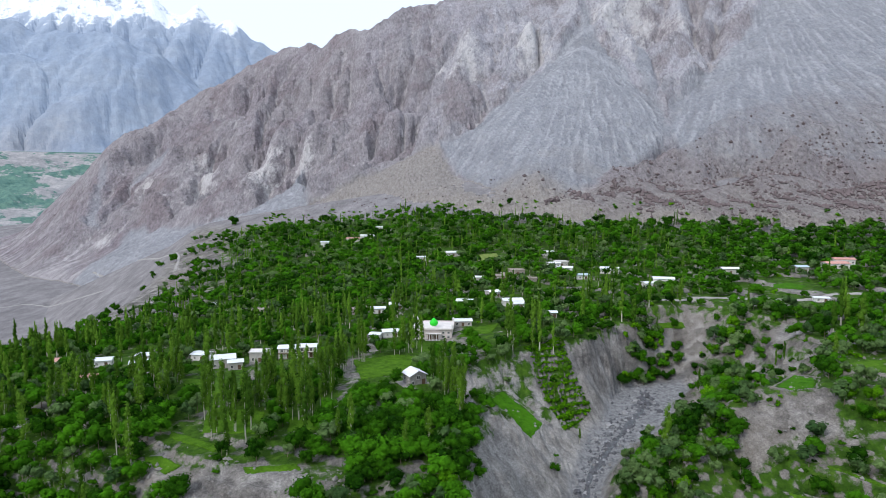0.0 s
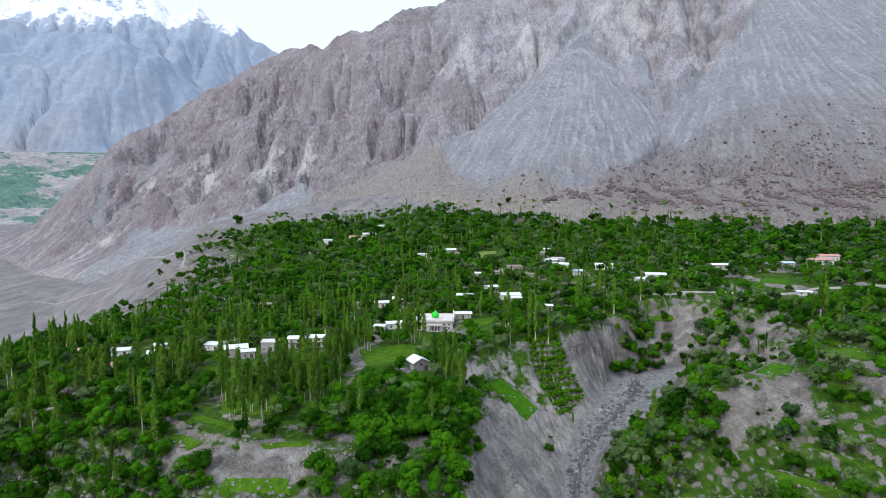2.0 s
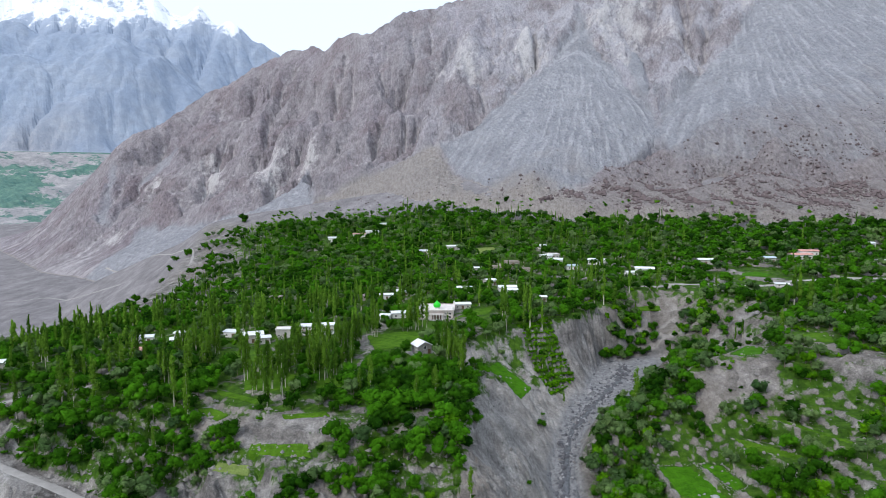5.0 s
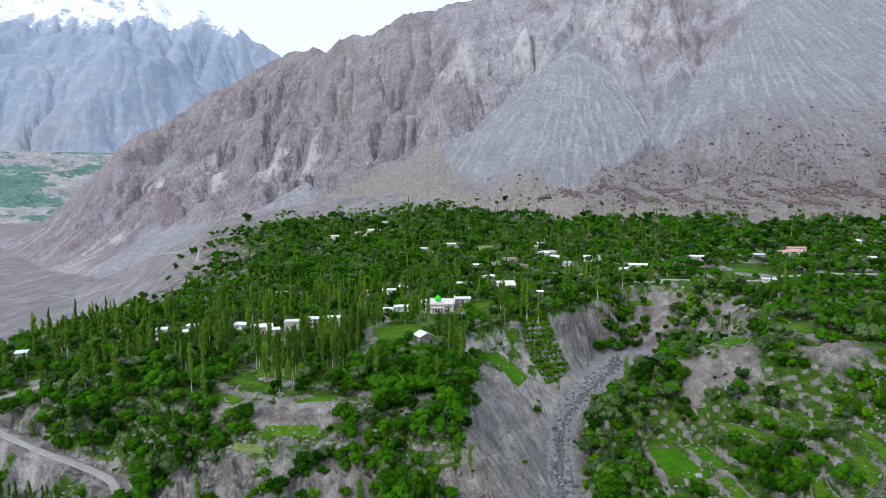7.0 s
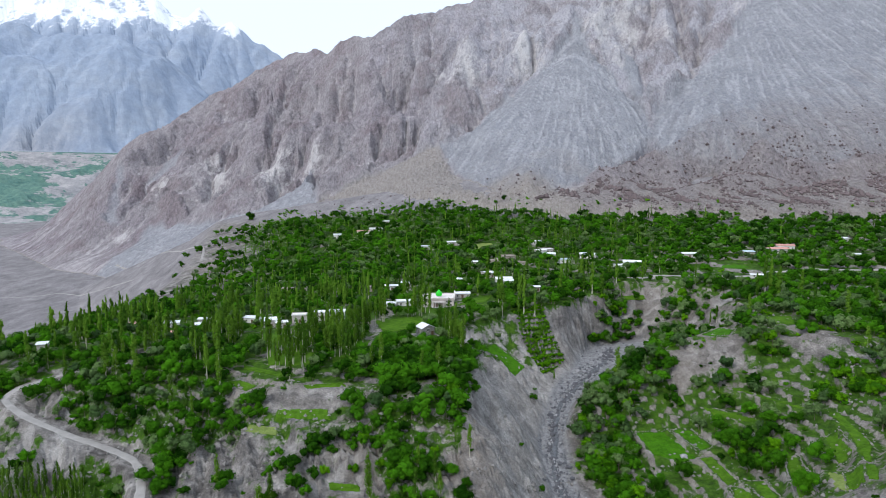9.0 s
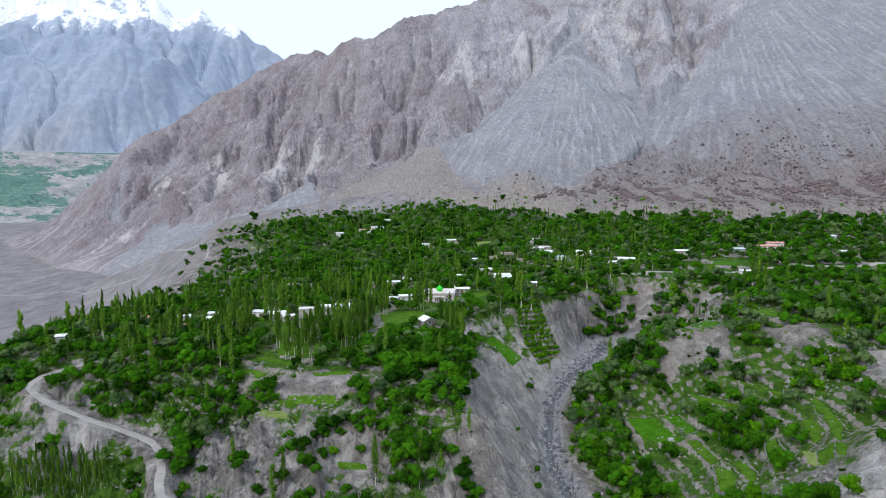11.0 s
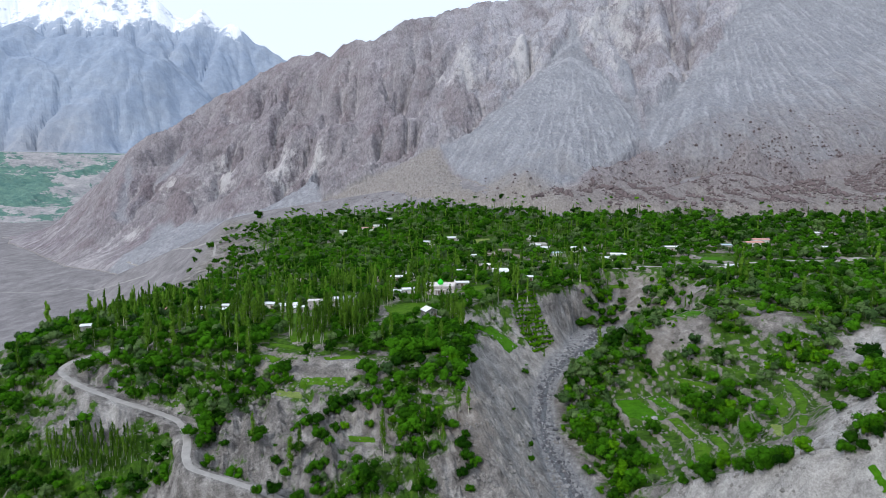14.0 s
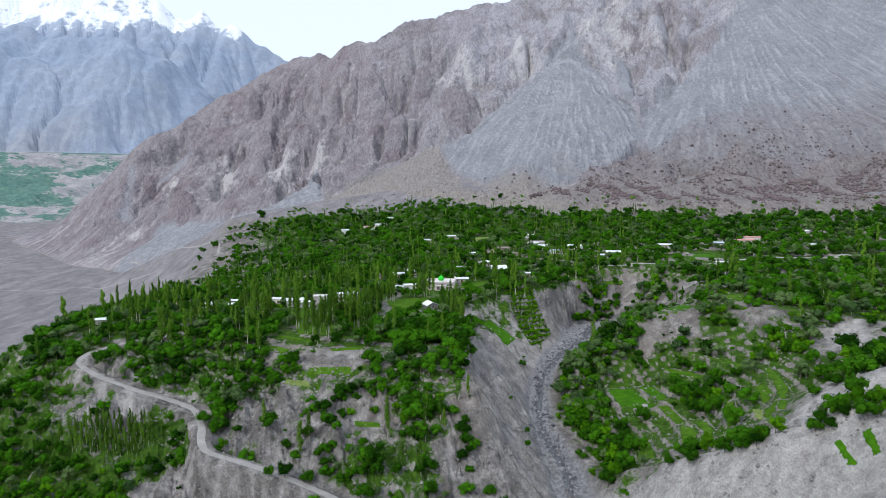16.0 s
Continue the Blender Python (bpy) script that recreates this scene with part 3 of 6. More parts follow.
    if beyond.any():
        fz[beyond], snow[beyond], d[beyond] = far_range(x[beyond], y[beyond])
    mz = mz - 0.2 * np.maximum(0, foot_line(x) - 10 - y)
    rock = np.where((y > foot_line(x) - 260) & (mz > z), 1.0, 0.0)
    west_plain = smooth(0, 40, np.interp(y, [150, 250, 500, 650, 900], [-236, -250, -262, -270, -305]) - x)
    green = green * (1 - 0.75 * smooth(400, 460, y) * smooth(130, 20, x - np.interp(y, [150, 250, 500, 650, 900], [-225, -240, -265, -285, -330]) + 60 * fbm(x / 40, y / 40, 3, 201)))
    green = green * (1 - west_plain) * (1 - smooth(-75, -25, y - foot_line(x))) + west_plain * 0.02
    z = np.where(rock > 0, np.maximum(mz, z), z)
    is_far = (fz > z) & (y > 800) & (x < 200)
    z = np.where(is_far, fz, z)
    out = dict(z=z, streak=streak, rill=(rill + 0.75 * fbm(x / 5, y / 5, 4, 175, 0.7)) * np.clip(bare + 0.25 * (y < 330), 0, 1) * (x > -215), bareness=bareness, pale=pale, green=green, bed=bed, scree=scree, rock=np.where(is_far, 2, rock), grey=smooth(-250, 250, x + 150 * fbm(x / 200, y / 200, 3, 191)) * smooth(0.15, 0.6, s), foot=np.where(rock > 0, np.maximum(0.9 * covers["hill"], (1 - smooth(0.03, 0.27, s + 0.12 * fbm(x / 70, y / 70, 5, 193))) * smooth(-260, -130, x)), np.maximum(west_plain, smooth(-80, -30, y - foot_line(x)))),
               snow=snow, bench=np.maximum(1 - smooth(3345, 3385, d), 0.6 * (1 - smooth(3450, 3700, d)) * smooth(-1500, -1900, x)), fargreen=smooth(1900, 2200, d) * (1 - smooth(2900, 3200, d)) * 0.5 * smooth(-1300, -1700, x) + 0.42 * smooth(1900, 2200, d) * (1 - smooth(3300, 3345, d)) + 0.85 * smooth(3322, 3328, d) * (1 - smooth(3345, 3360, d)),
               debris=covers["debris"] * (1 - 0.5 * smooth(0.3, 0.5, s)), white=covers["white"], flow=covers["flow"], gorge=gorge, road=dd, reach=np.where(dr < 90, reach, 90), side=side, v=v, s=s)
    return {k: np.reshape(np.broadcast_to(a, x.shape), shape) for k, a in out.items()}


# green fields in plan: corners, share of the natural slope that they keep
FIELDS = {
    "mosque_meadow": ([(5, 314), (24, 321), (31, 344), (14, 331)], 0.6), "poplar_meadow": ([(-40, 286), (-21, 294), (-11, 290), (-15, 266), (-33, 257)], 0.5),
    "mosque_lawn": ([(-14, 311), (4, 308), (2, 297), (-11, 294)], 0.5), "bank_field": ([(19, 263), (25, 273), (40, 255), (33, 241)], 1.0),
    "upper_pasture": ([(28, 543), (44, 542), (46, 519), (28, 520)], 0.8), "oval_field": ([(186, 373), (192, 385), (203, 386), (208, 375), (199, 367)], 0.3),
    "cliff_field": ([(112, 348), (128, 350), (127, 342), (113, 341)], 0.3), "mound_field": ([(121, 236), (134, 249), (138, 240), (131, 228), (122, 229)], 0.5),
    "east_field": ([(152, 247), (171, 251), (165, 234), (150, 237)], 0.5), "goat_field": ([(-96, 203), (-89, 203), (-79, 196), (-84, 191)], 0.5),
    "slope_strip": ([(-60, 190), (-43, 191), (-41, 187), (-58, 186)], 0.5), "west_strip": ([(-68, 179), (-47, 177), (-44, 168), (-67, 172)], 0.3),
    "west_plot": ([(-77, 172), (-65, 171), (-64, 164), (-77, 166)], 0.3), "house_meadow": ([(-104, 252), (-107, 271), (-86, 272), (-80, 250)], 0.6), "poplar_glade": ([(-80, 212), (-86, 235), (-70, 235), (-62, 227), (-60, 208)], 0.7),
    "glade_plot": ([(-51, 208), (-53, 222), (-43, 222), (-40, 210)], 0.6), "edge_strip": ([(-90, 210), (-92, 217), (-70, 204), (-71, 199)], 0.5), "lower_strip": ([(-42, 143), (-31, 141), (-29, 136), (-41, 138)], 0.3),
}
BOWL_FIELDS = {
    "walled_field": ([(80, 202), (92, 200), (97, 174), (90, 172), (81, 180)], 0.3), "upper_walled_field": ([(94, 199), (102, 195), (104, 179), (99, 175)], 0.3),
    "long_plot": ([(96, 171), (101, 171), (102, 150), (97, 147)], 0.4), "round_plot": ([(97, 145), (101, 143), (100, 131), (94, 122), (91, 126)], 0.4),
    "narrow_plot": ([(103, 143), (107, 142), (105, 126), (98, 118)], 0.4), "low_plot": ([(78, 149), (86, 149), (83, 130), (76, 128)], 0.4),
    "stream_plot": ([(71, 147), (76, 146), (72, 123), (67, 124)], 0.4), "terrace_plot": ([(133, 154), (137, 152), (132, 134), (126, 133)], 0.5),
    "long_terrace": ([(142, 167), (146, 166), (140, 138), (130, 121), (128, 123), (136, 143)], 0.6), "small_terrace": ([(123, 125), (126, 120), (119, 107), (117, 113)], 0.5),
    "thin_terrace": ([(127, 122), (128, 116), (122, 106), (120, 109)], 0.5), "brown_terrace": ([(121, 131), (123, 124), (117, 111), (114, 115)], 0.5),
    "middle_terrace": ([(118, 152), (122, 150), (113, 121), (106, 119)], 0.5), "hill_plot": ([(106, 52), (108.4, 50), (107.6, 41), (105.4, 43)], 0.7),
    "hill_strip": ([(111, 48), (113.4, 46), (111.6, 37), (109.4, 39)], 0.7), "curved_strip": ([(108, 203), (112, 200), (128, 178), (126, 175), (110, 193)], 0.5),
    "side_strip": ([(120, 205), (124, 204), (140, 178), (138, 176)], 0.5),
}
ALL_FIELDS = {**FIELDS, **BOWL_FIELDS}


PLANES = {}
for key, (ring, keep) in ALL_FIELDS.items():
    px, py = np.array(ring, float).T
    pz = natural_land(px, py)["z"]
    fit = np.linalg.lstsq(np.stack([px - px.mean(), py - py.mean(), np.ones(len(px))], 1), pz, rcond=None)[0]
    PLANES[key] = (px.mean(), py.mean(), fit[0] * keep, fit[1] * keep, fit[2])


def land(x, y):
    """Height and ground cover at plan points (arrays)."""
    info = natural_land(x, y)
    z = info["z"].copy()
    for key, (ring, _) in ALL_FIELDS.items():
        px, py = np.array(ring, float).T
        near = (x > px.min() - 4) & (x < px.max() + 4) & (y > py.min() - 4) & (y < py.max() + 4)
        if near.any():
            cx, cy, ax, ay, az = PLANES[key]
            w = smooth(-3.0, -0.3, inside(x[near], y[near], ring))
            z[near] = z[near] + (az + ax * (x[near] - cx) + ay * (y[near] - cy) - z[near]) * w
    info["z"] = z
    return info


def height(x, y):
    return float(land(np.array([x]), np.array([y]))["z"][0])

# ---- the land as meshes ----
def mesh_object(name, verts, faces, material, attributes=None, smooth_faces=False):
    """An object from numpy arrays of corners and of quads or triangles."""
    me = bpy.data.meshes.new(name)
    verts, faces = np.asarray(verts, np.float32), np.asarray(faces, np.int32)
    k = faces.shape[1]
    me.vertices.add(len(verts))
    me.vertices.foreach_set("co", verts.ravel())
    me.loops.add(faces.size)
    me.loops.foreach_set("vertex_index", faces.ravel())
    me.polygons.add(len(faces))
    me.polygons.foreach_set("loop_start", np.arange(0, faces.size, k, dtype=np.int32))
    me.polygons.foreach_set("use_smooth", np.full(len(faces), smooth_faces))
    for key, values in (attributes or {}).items():
        me.attributes.new(key, "FLOAT", "POINT").data.foreach_set("value", np.asarray(values, np.float32))
    me.update(calc_edges=True)
    me.validate()
    me.materials.append(material)
    return new(name, me)


def build_land():
    """One sheet of ground from under the viewer to the far range, finest where the village lies."""
    cx, cy = 0.0, -240.0
    fine = np.linspace(radians(-39), radians(39), 530)
    wide = np.linspace(radians(39), radians(321), 60)[1:-1]
    az = np.concatenate([fine, wide])
    radii = [20.0]
    while radii[-1] < 5200:
        r = radii[-1]
        radii.append(r * np.interp(r, [20, 250, 320, 420, 700, 1000, 1900, 2400, 3400, 4500, 5200], [1.12, 1.03, 1.0042, 1.0036, 1.0048, 1.0038, 1.0042, 1.0060, 1.0034, 1.0034, 1.01]))
    radii = np.array(radii)
    a, r = np.meshgrid(az, radii)
    x, y = cx + r * np.sin(a), cy + r * np.cos(a)
    info = land(x, y)
    n, m = a.shape
    idx = np.arange(n * m).reshape(n, m)
    nxt = np.roll(idx, -1, axis=1)
    quads = np.stack([idx[:-1], nxt[:-1], nxt[1:], idx[1:]], -1).reshape(-1, 4)[:, ::-1]
    kind = info["rock"].ravel()[quads].max(1)
    co = np.stack([x.ravel(), y.ravel(), info["z"].ravel()], 1)
    made = []
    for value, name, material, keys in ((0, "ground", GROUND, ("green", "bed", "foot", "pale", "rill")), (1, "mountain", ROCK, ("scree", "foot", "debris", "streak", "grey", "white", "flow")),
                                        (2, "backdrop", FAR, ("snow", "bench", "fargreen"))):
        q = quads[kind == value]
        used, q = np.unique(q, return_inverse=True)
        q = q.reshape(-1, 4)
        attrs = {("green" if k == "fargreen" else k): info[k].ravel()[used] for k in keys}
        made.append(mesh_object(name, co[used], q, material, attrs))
    return made


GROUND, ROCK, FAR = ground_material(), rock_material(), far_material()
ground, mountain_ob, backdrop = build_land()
tagged(ground, "grey stony valley ground with terraces and a gorge", "ground", kind="structure")
tagged(mountain_ob, "bare brown-grey rocky mountain with scree slopes", "mountain", kind="structure")
tagged(backdrop, "far range with blue haze in its colours, snow and green terraces", "mountain range", kind="structure")

# ---- helpers for things ----
def part(name, bm, material, parent, label=""):
    me = bpy.data.meshes.new(name)
    bm.to_mesh(me)
    bm.free()
    me.materials.append(material)
    ob = new(name, me)
    ob.parent = parent
    return tagged(ob, label)


def box(bm, x0, x1, y0, y1, z0, z1):
    v = [bm.verts.new((x, y, z)) for z in (z0, z1) for x, y in ((x0, y0), (x1, y0), (x1, y1), (x0, y1))]
    for f in ((3, 2, 1, 0), (4, 5, 6, 7), (0, 1, 5, 4), (1, 2, 6, 5), (2, 3, 7, 6), (3, 0, 4, 7)):
        bm.faces.new([v[i] for i in f])
    return v


def boxes(*sizes):
    bm = bmesh.new()
    for s in sizes:
        box(bm, *s)
    return bm


def ring_solid(bm, rings):
    """Joins rings of corners (lists of points) into a closed skin."""
    rows = [[bm.verts.new(p) for p in r] for r in rings]
    n = len(rows[0])
    for a, b in zip(rows, rows[1:]):
        for i in range(n):
            bm.faces.new((a[i], a[(i + 1) % n], b[(i + 1) % n], b[i]))
    bm.faces.new(rows[0][::-1])
    bm.faces.new(rows[-1])


def turned(bm, profile, n=12, at=(0, 0)):
    """A body of revolution from (radius, z)."""
    ring_solid(bm, [[(at[0] + r * math.cos(2 * math.pi * i / n), at[1] + r * math.sin(2 * math.pi * i / n), z) for i in range(n)] for r, z in profile])


def limb(bm, a, b, ra, rb, n=5):
    a, b = Vector(a), Vector(b)
    q = (b - a).to_track_quat("Z", "Y")
    ring_solid(bm, [[p + q @ Vector((r * math.cos(2 * math.pi * i / n), r * math.sin(2 * math.pi * i / n), 0)) for i in range(n)] for p, r in ((a, ra), (b, rb))])


def thing(name, m, label, category, group=""):
    ob = new(name)
    ob.matrix_basis = m
    return tagged(ob, label, category, group)


ICO = bmesh.new()
bmesh.ops.create_icosphere(ICO, subdivisions=1, radius=1.0)
ICO_V = np.array([v.co[:] for v in ICO.verts])
ICO_F = np.array([[v.index for v in f.verts] for f in ICO.faces])
ICO.free()


def leaf_cards(rng, centres, radii, count, size, droop=0.25):
    """Small leaf sprays on the skins of lobes, of three corners each."""
    area = radii.prod(1) ** (2 / 3)
    k = rng.choice(len(centres), count, p=area / area.sum())
    d = rng.normal(size=(count, 3))
    d[:, 2] += droop
    d /= np.linalg.norm(d, axis=1)[:, None]
    p = centres[k] + d * radii[k] * rng.uniform(0.78, 1.08, (count, 1))
    n = d + (0, 0, 0.35) + rng.normal(scale=0.4, size=(count, 3))
    n /= np.linalg.norm(n, axis=1)[:, None]
    a = np.cross(n, rng.normal(size=(count, 3)))
    a /= np.linalg.norm(a, axis=1)[:, None]
    b = np.cross(n, a)
    s = size * rng.uniform(0.6, 1.35, (count, 1))
    return np.stack([p - a * s * 1.1, p + a * s * 0.9 - b * s * 0.85, p + a * s * 0.7 + b * s * 0.9], 1)


OCTA_V = np.array([(1, 0.2, -0.1), (-0.2, 1, 0.1), (-1, -0.1, 0.15), (0.15, -1, 0), (0.1, 0.1, 0.9), (0, 0, -0.9)])
OCTA_F = np.array([(0, 1, 4), (1, 2, 4), (2, 3, 4), (3, 0, 4), (1, 0, 5), (2, 1, 5), (3, 2, 5), (0, 3, 5)])


def crown_arrays(rng, centres, radii, cards, size, core=0.82, lump_v=ICO_V, lump_f=ICO_F):
    """Corners and triangles of a leafy crown: lumpy lobes under loose sprays."""
    v, f = [], []
    at = 0
    for c, r in zip(centres, radii):
        lump = lump_v * (core * rng.uniform(0.82, 1.1, (len(lump_v), 1))) * r + c
        v.append(lump)
        f.append(lump_f + at)
        at += len(lump)
    q = leaf_cards(rng, centres, radii, cards, size)
    v.append(q.reshape(-1, 3))
    f.append(at + np.arange(cards * 3).reshape(-1, 3))
    return np.concatenate(v), np.concatenate(f)


def broadleaf_lobes(rng, wide, tall, stem, count):
    """Round-headed tree: lobes heaped over a short stem."""
    ang = rng.uniform(0, 2 * np.pi, count) + np.arange(count) * 2.4
    rad = wide * 0.5 * np.sqrt(rng.uniform(0.02, 0.52, count))
    up = stem + (tall - stem) * rng.uniform(0.25, 0.78, count) * (1 - 0.45 * (rad / (wide * 0.5)) ** 2)
    c = np.stack([rad * np.cos(ang), rad * np.sin(ang), up], 1)
    r = np.stack([wide * rng.uniform(0.2, 0.31, count)] * 2 + [(tall - stem) * rng.uniform(0.2, 0.3, count)], 1)
    return c, r


def poplar_lobes(rng, wide, tall, stem, count):
    """Slim upright tree: long lobes stacked along the stem, narrowing to a point."""
    t = np.linspace(0.06, 0.93, count)
    girth = wide * 0.5 * np.interp(t, [0, 0.2, 0.5, 0.8, 1], [0.6, 1.0, 1.0, 0.8, 0.42])
    ang = rng.uniform(0, 2 * np.pi, count)
    off = girth * rng.uniform(0.0, 0.5, count)
    c = np.stack([off * np.cos(ang), off * np.sin(ang), stem + (tall - stem) * t], 1)
    r = np.stack([girth * rng.uniform(0.7, 1.0, count)] * 2 + [(tall - stem) / count * rng.uniform(0.9, 1.4, count)], 1)
    return c, r


def tree_proto(name, label, category, rng, shape, wide, tall, stem, lobes, cards, size, leaf, bark, stems=1):
    """One tree thing with a trunk and a crown, standing at the origin."""
    ob = thing(name, Matrix(), label, category, group=category + "s of the village")
    c, r = shape(rng, wide, tall, stem, lobes)
    bm = bmesh.new()
    if stems == 1:
        lean = Vector((rng.uniform(-0.3, 0.3), rng.uniform(-0.3, 0.3), 0))
        top = stem + (tall - stem) * (0.35 if shape is broadleaf_lobes else 0.8)
        slim = 0.5 if shape is poplar_lobes else 1.0
        limb(bm, (0, 0, -0.8), Vector((0, 0, stem)) + lean, 0.022 * tall * slim, 0.016 * tall * slim, 6)
        limb(bm, Vector((0, 0, stem)) + lean, (c[0][0] * 0.3, c[0][1] * 0.3, top), 0.016 * tall * slim, 0.006 * tall * slim)
        for p in c[1:5]:
            limb(bm, Vector((0, 0, stem * 0.9)) + lean, Vector(p) * 0.9, 0.009 * tall, 0.003 * tall, 4)
    else:
        for p in c[:stems]:
            limb(bm, (p[0] * 0.2, p[1] * 0.2, -0.5), Vector(p), 0.014 * tall, 0.005 * tall, 4)
    part("trunk", bm, bark, ob)
    v, f = crown_arrays(rng, c, r, cards, size, 0.6 if shape is poplar_lobes else 0.74)
    crown = mesh_object("crown", v, f, leaf, None, True)
    crown.parent = ob
    return ob


def wood(name, label, category, rng, protos, spots, leaf, bark):
    """Trees too many to count, joined: crowns in one object, stems in another part."""
    vs, fs, ts, tv, tf = [], [], [], [], []
    at = tat = 0
    for x, y, z, s, turn in spots:
        v, f, stem, thick = protos[rng.randint(len(protos))]
        c, n = math.cos(turn), math.sin(turn)
        k = s * rng.uniform(0.9, 1.1)
        vs.append(np.stack([x + k * (v[:, 0] * c - v[:, 1] * n), y + k * (v[:, 0] * n + v[:, 1] * c), z + s * v[:, 2]], 1))
        fs.append(f + at)
        ts.append(np.full(len(v), rng.uniform()))
        at += len(v)
        r = thick * s
        tv.append([(x - r, y - r, z - 1), (x + r, y - r, z - 1), (x, y + r, z - 1), (x, y, z + stem * s)])
        tf.append(np.array([(0, 1, 3), (1, 2, 3), (2, 0, 3)]) + tat)
        tat += 4
    ob = thing(name, Matrix(), label, category)
    tagged(ob, kind="stuff")
    crown = mesh_object("foliage", np.concatenate(vs), np.concatenate(fs), leaf, {"tint": np.concatenate(ts)}, True)
    trunks = mesh_object("stems", np.concatenate(tv), np.concatenate(tf), bark)
    crown.parent = trunks.parent = ob
    return ob

# ---- fields ----
LEAF_BROAD = leaf_material("broad_leaves", (0.005, 0.027, 0.0015), (0.05, 0.175, 0.006))
LEAF_POPLAR = leaf_material("poplar_leaves", (0.027, 0.075, 0.007), (0.115, 0.235, 0.022))
LEAF_GREY = leaf_material("willow_leaves", (0.03, 0.07, 0.022), (0.12, 0.195, 0.065))
LEAF_LIGHT = leaf_material("young_leaves", (0.02, 0.085, 0.002), (0.1, 0.27, 0.006))
BARK = simple("brown_bark", (0.16, 0.13, 0.10), scale=3)
BARK_PALE = simple("pale_poplar_bark", (0.42, 0.40, 0.34), scale=3)


def grass_material(name, dark, light):
    m, nt, bsdf = nodes_of(name)
    c = ramp(nt, noise_node(nt, 0.35, 7, 0.7), [(0.32, dark), (0.68, light)])
    c = blend(nt, 0.4, c, ramp(nt, noise_node(nt, 2.2, 4, 0.7, (1, 0.25, 1), (0, 0, 0.4)), [(0.3, (0.3, 0.3, 0.3)), (0.7, (0.7, 0.7, 0.7))]), "OVERLAY")
    nt.links.new(c, bsdf.inputs["Base Color"])
    bsdf.inputs["Roughness"].default_value = 0.9
    bump(nt, bsdf, noise_node(nt, 1.6, 6, 0.7), 0.8, 0.3)
    return m


GRASS = grass_material("meadow_grass", (0.03, 0.085, 0.004), (0.085, 0.185, 0.012))
CROP = grass_material("young_crop", (0.022, 0.09, 0.002), (0.06, 0.18, 0.006))
DRY = grass_material("dry_pasture", (0.12, 0.17, 0.04), (0.2, 0.26, 0.08))
STONE = simple("field_stone", (0.21, 0.202, 0.194), scale=1.5, vary=0.35, bumps=0.1)


def field(name, ring, material, label):
    """A levelled plot of grass or crop with an uneven edge."""
    px, py = np.array(ring, float).T
    step = 0.4 if np.ptp(px) * np.ptp(py) < 150 else 0.7
    gx, gy = np.meshgrid(np.arange(px.min() - 1, px.max() + 1, step), np.arange(py.min() - 1, py.max() + 1, step))
    n, m = gx.shape
    d = inside(gx.ravel(), gy.ravel(), ring).reshape(n, m) + 0.4 * fbm(gx / 3.0, gy / 3.0, 3, 91)
    z = land(gx, gy)["z"] + 0.22 + 0.25 * np.abs(fbm(gx / 1.1, gy / 1.1, 2, 95))
    z = np.where(d > 0.5, z, z - 0.5)
    idx = np.arange(n * m).reshape(n, m)
    q = np.stack([idx[:-1, :-1], idx[:-1, 1:], idx[1:, 1:], idx[1:, :-1]], -1).reshape(-1, 4)
    q = q[(d.ravel()[q] > -0.1).all(1)]
    if len(q) == 0:
        return None
    used, q = np.unique(q, return_inverse=True)
    co = np.stack([gx.ravel(), gy.ravel(), z.ravel()], 1)[used]
    return tagged(mesh_object(name, co, q.reshape(-1, 4), material), label, "field", kind="structure")


for key, (ring, _) in ALL_FIELDS.items():
    if key in ("upper_pasture", "west_plot", "brown_terrace"):
        field("pasture", ring, DRY, "pale dry green pasture plot")
    elif key in ("bank_field", "walled_field", "upper_walled_field", "mound_field", "oval_field", "hill_plot", "hill_strip"):
        field("crop_field", ring, CROP, "bright green young crop field")
    else:
        field("meadow", ring, GRASS, "green grassy meadow plot")


def stone_wall(ring, rng, gaps=0.12):
    """Dry stone wall round a plot, built of single rough stones."""
    v, f, at = [], [], 0
    for (ax, ay), (bx, by) in zip(ring, ring[1:] + ring[:1]):
        if rng.uniform() < gaps:
            continue
        length = math.hypot(bx - ax, by - ay)
        for t in np.arange(0, 1, 0.75 / length):
            x, y = ax + (bx - ax) * t + rng.normal(scale=0.2), ay + (by - ay) * t + rng.normal(scale=0.2)
            z = height(x, y)
            s = rng.uniform(0.2, 0.34)
            v.append(ICO_V * (s, s, s * 0.75) * rng.uniform(0.8, 1.15, (12, 1)) + (x, y, z + 0.15))
            f.append(ICO_F + at)
            at += 12
    if not v:
        return
    tagged(mesh_object("stone_wall", np.concatenate(v), np.concatenate(f), STONE), "low grey dry stone wall round a field plot", "stone wall", kind="stuff")


rng = np.random.RandomState(5)
for key in ("walled_field", "upper_walled_field", "long_plot", "round_plot", "narrow_plot", "low_plot", "terrace_plot", "middle_terrace", "mound_field", "small_terrace"):
    ring = ALL_FIELDS[key][0]
    cx, cy = np.mean(ring, 0)
    stone_wall([(cx + (x - cx) * 1.12, cy + (y - cy) * 1.06) for x, y in ring], rng)

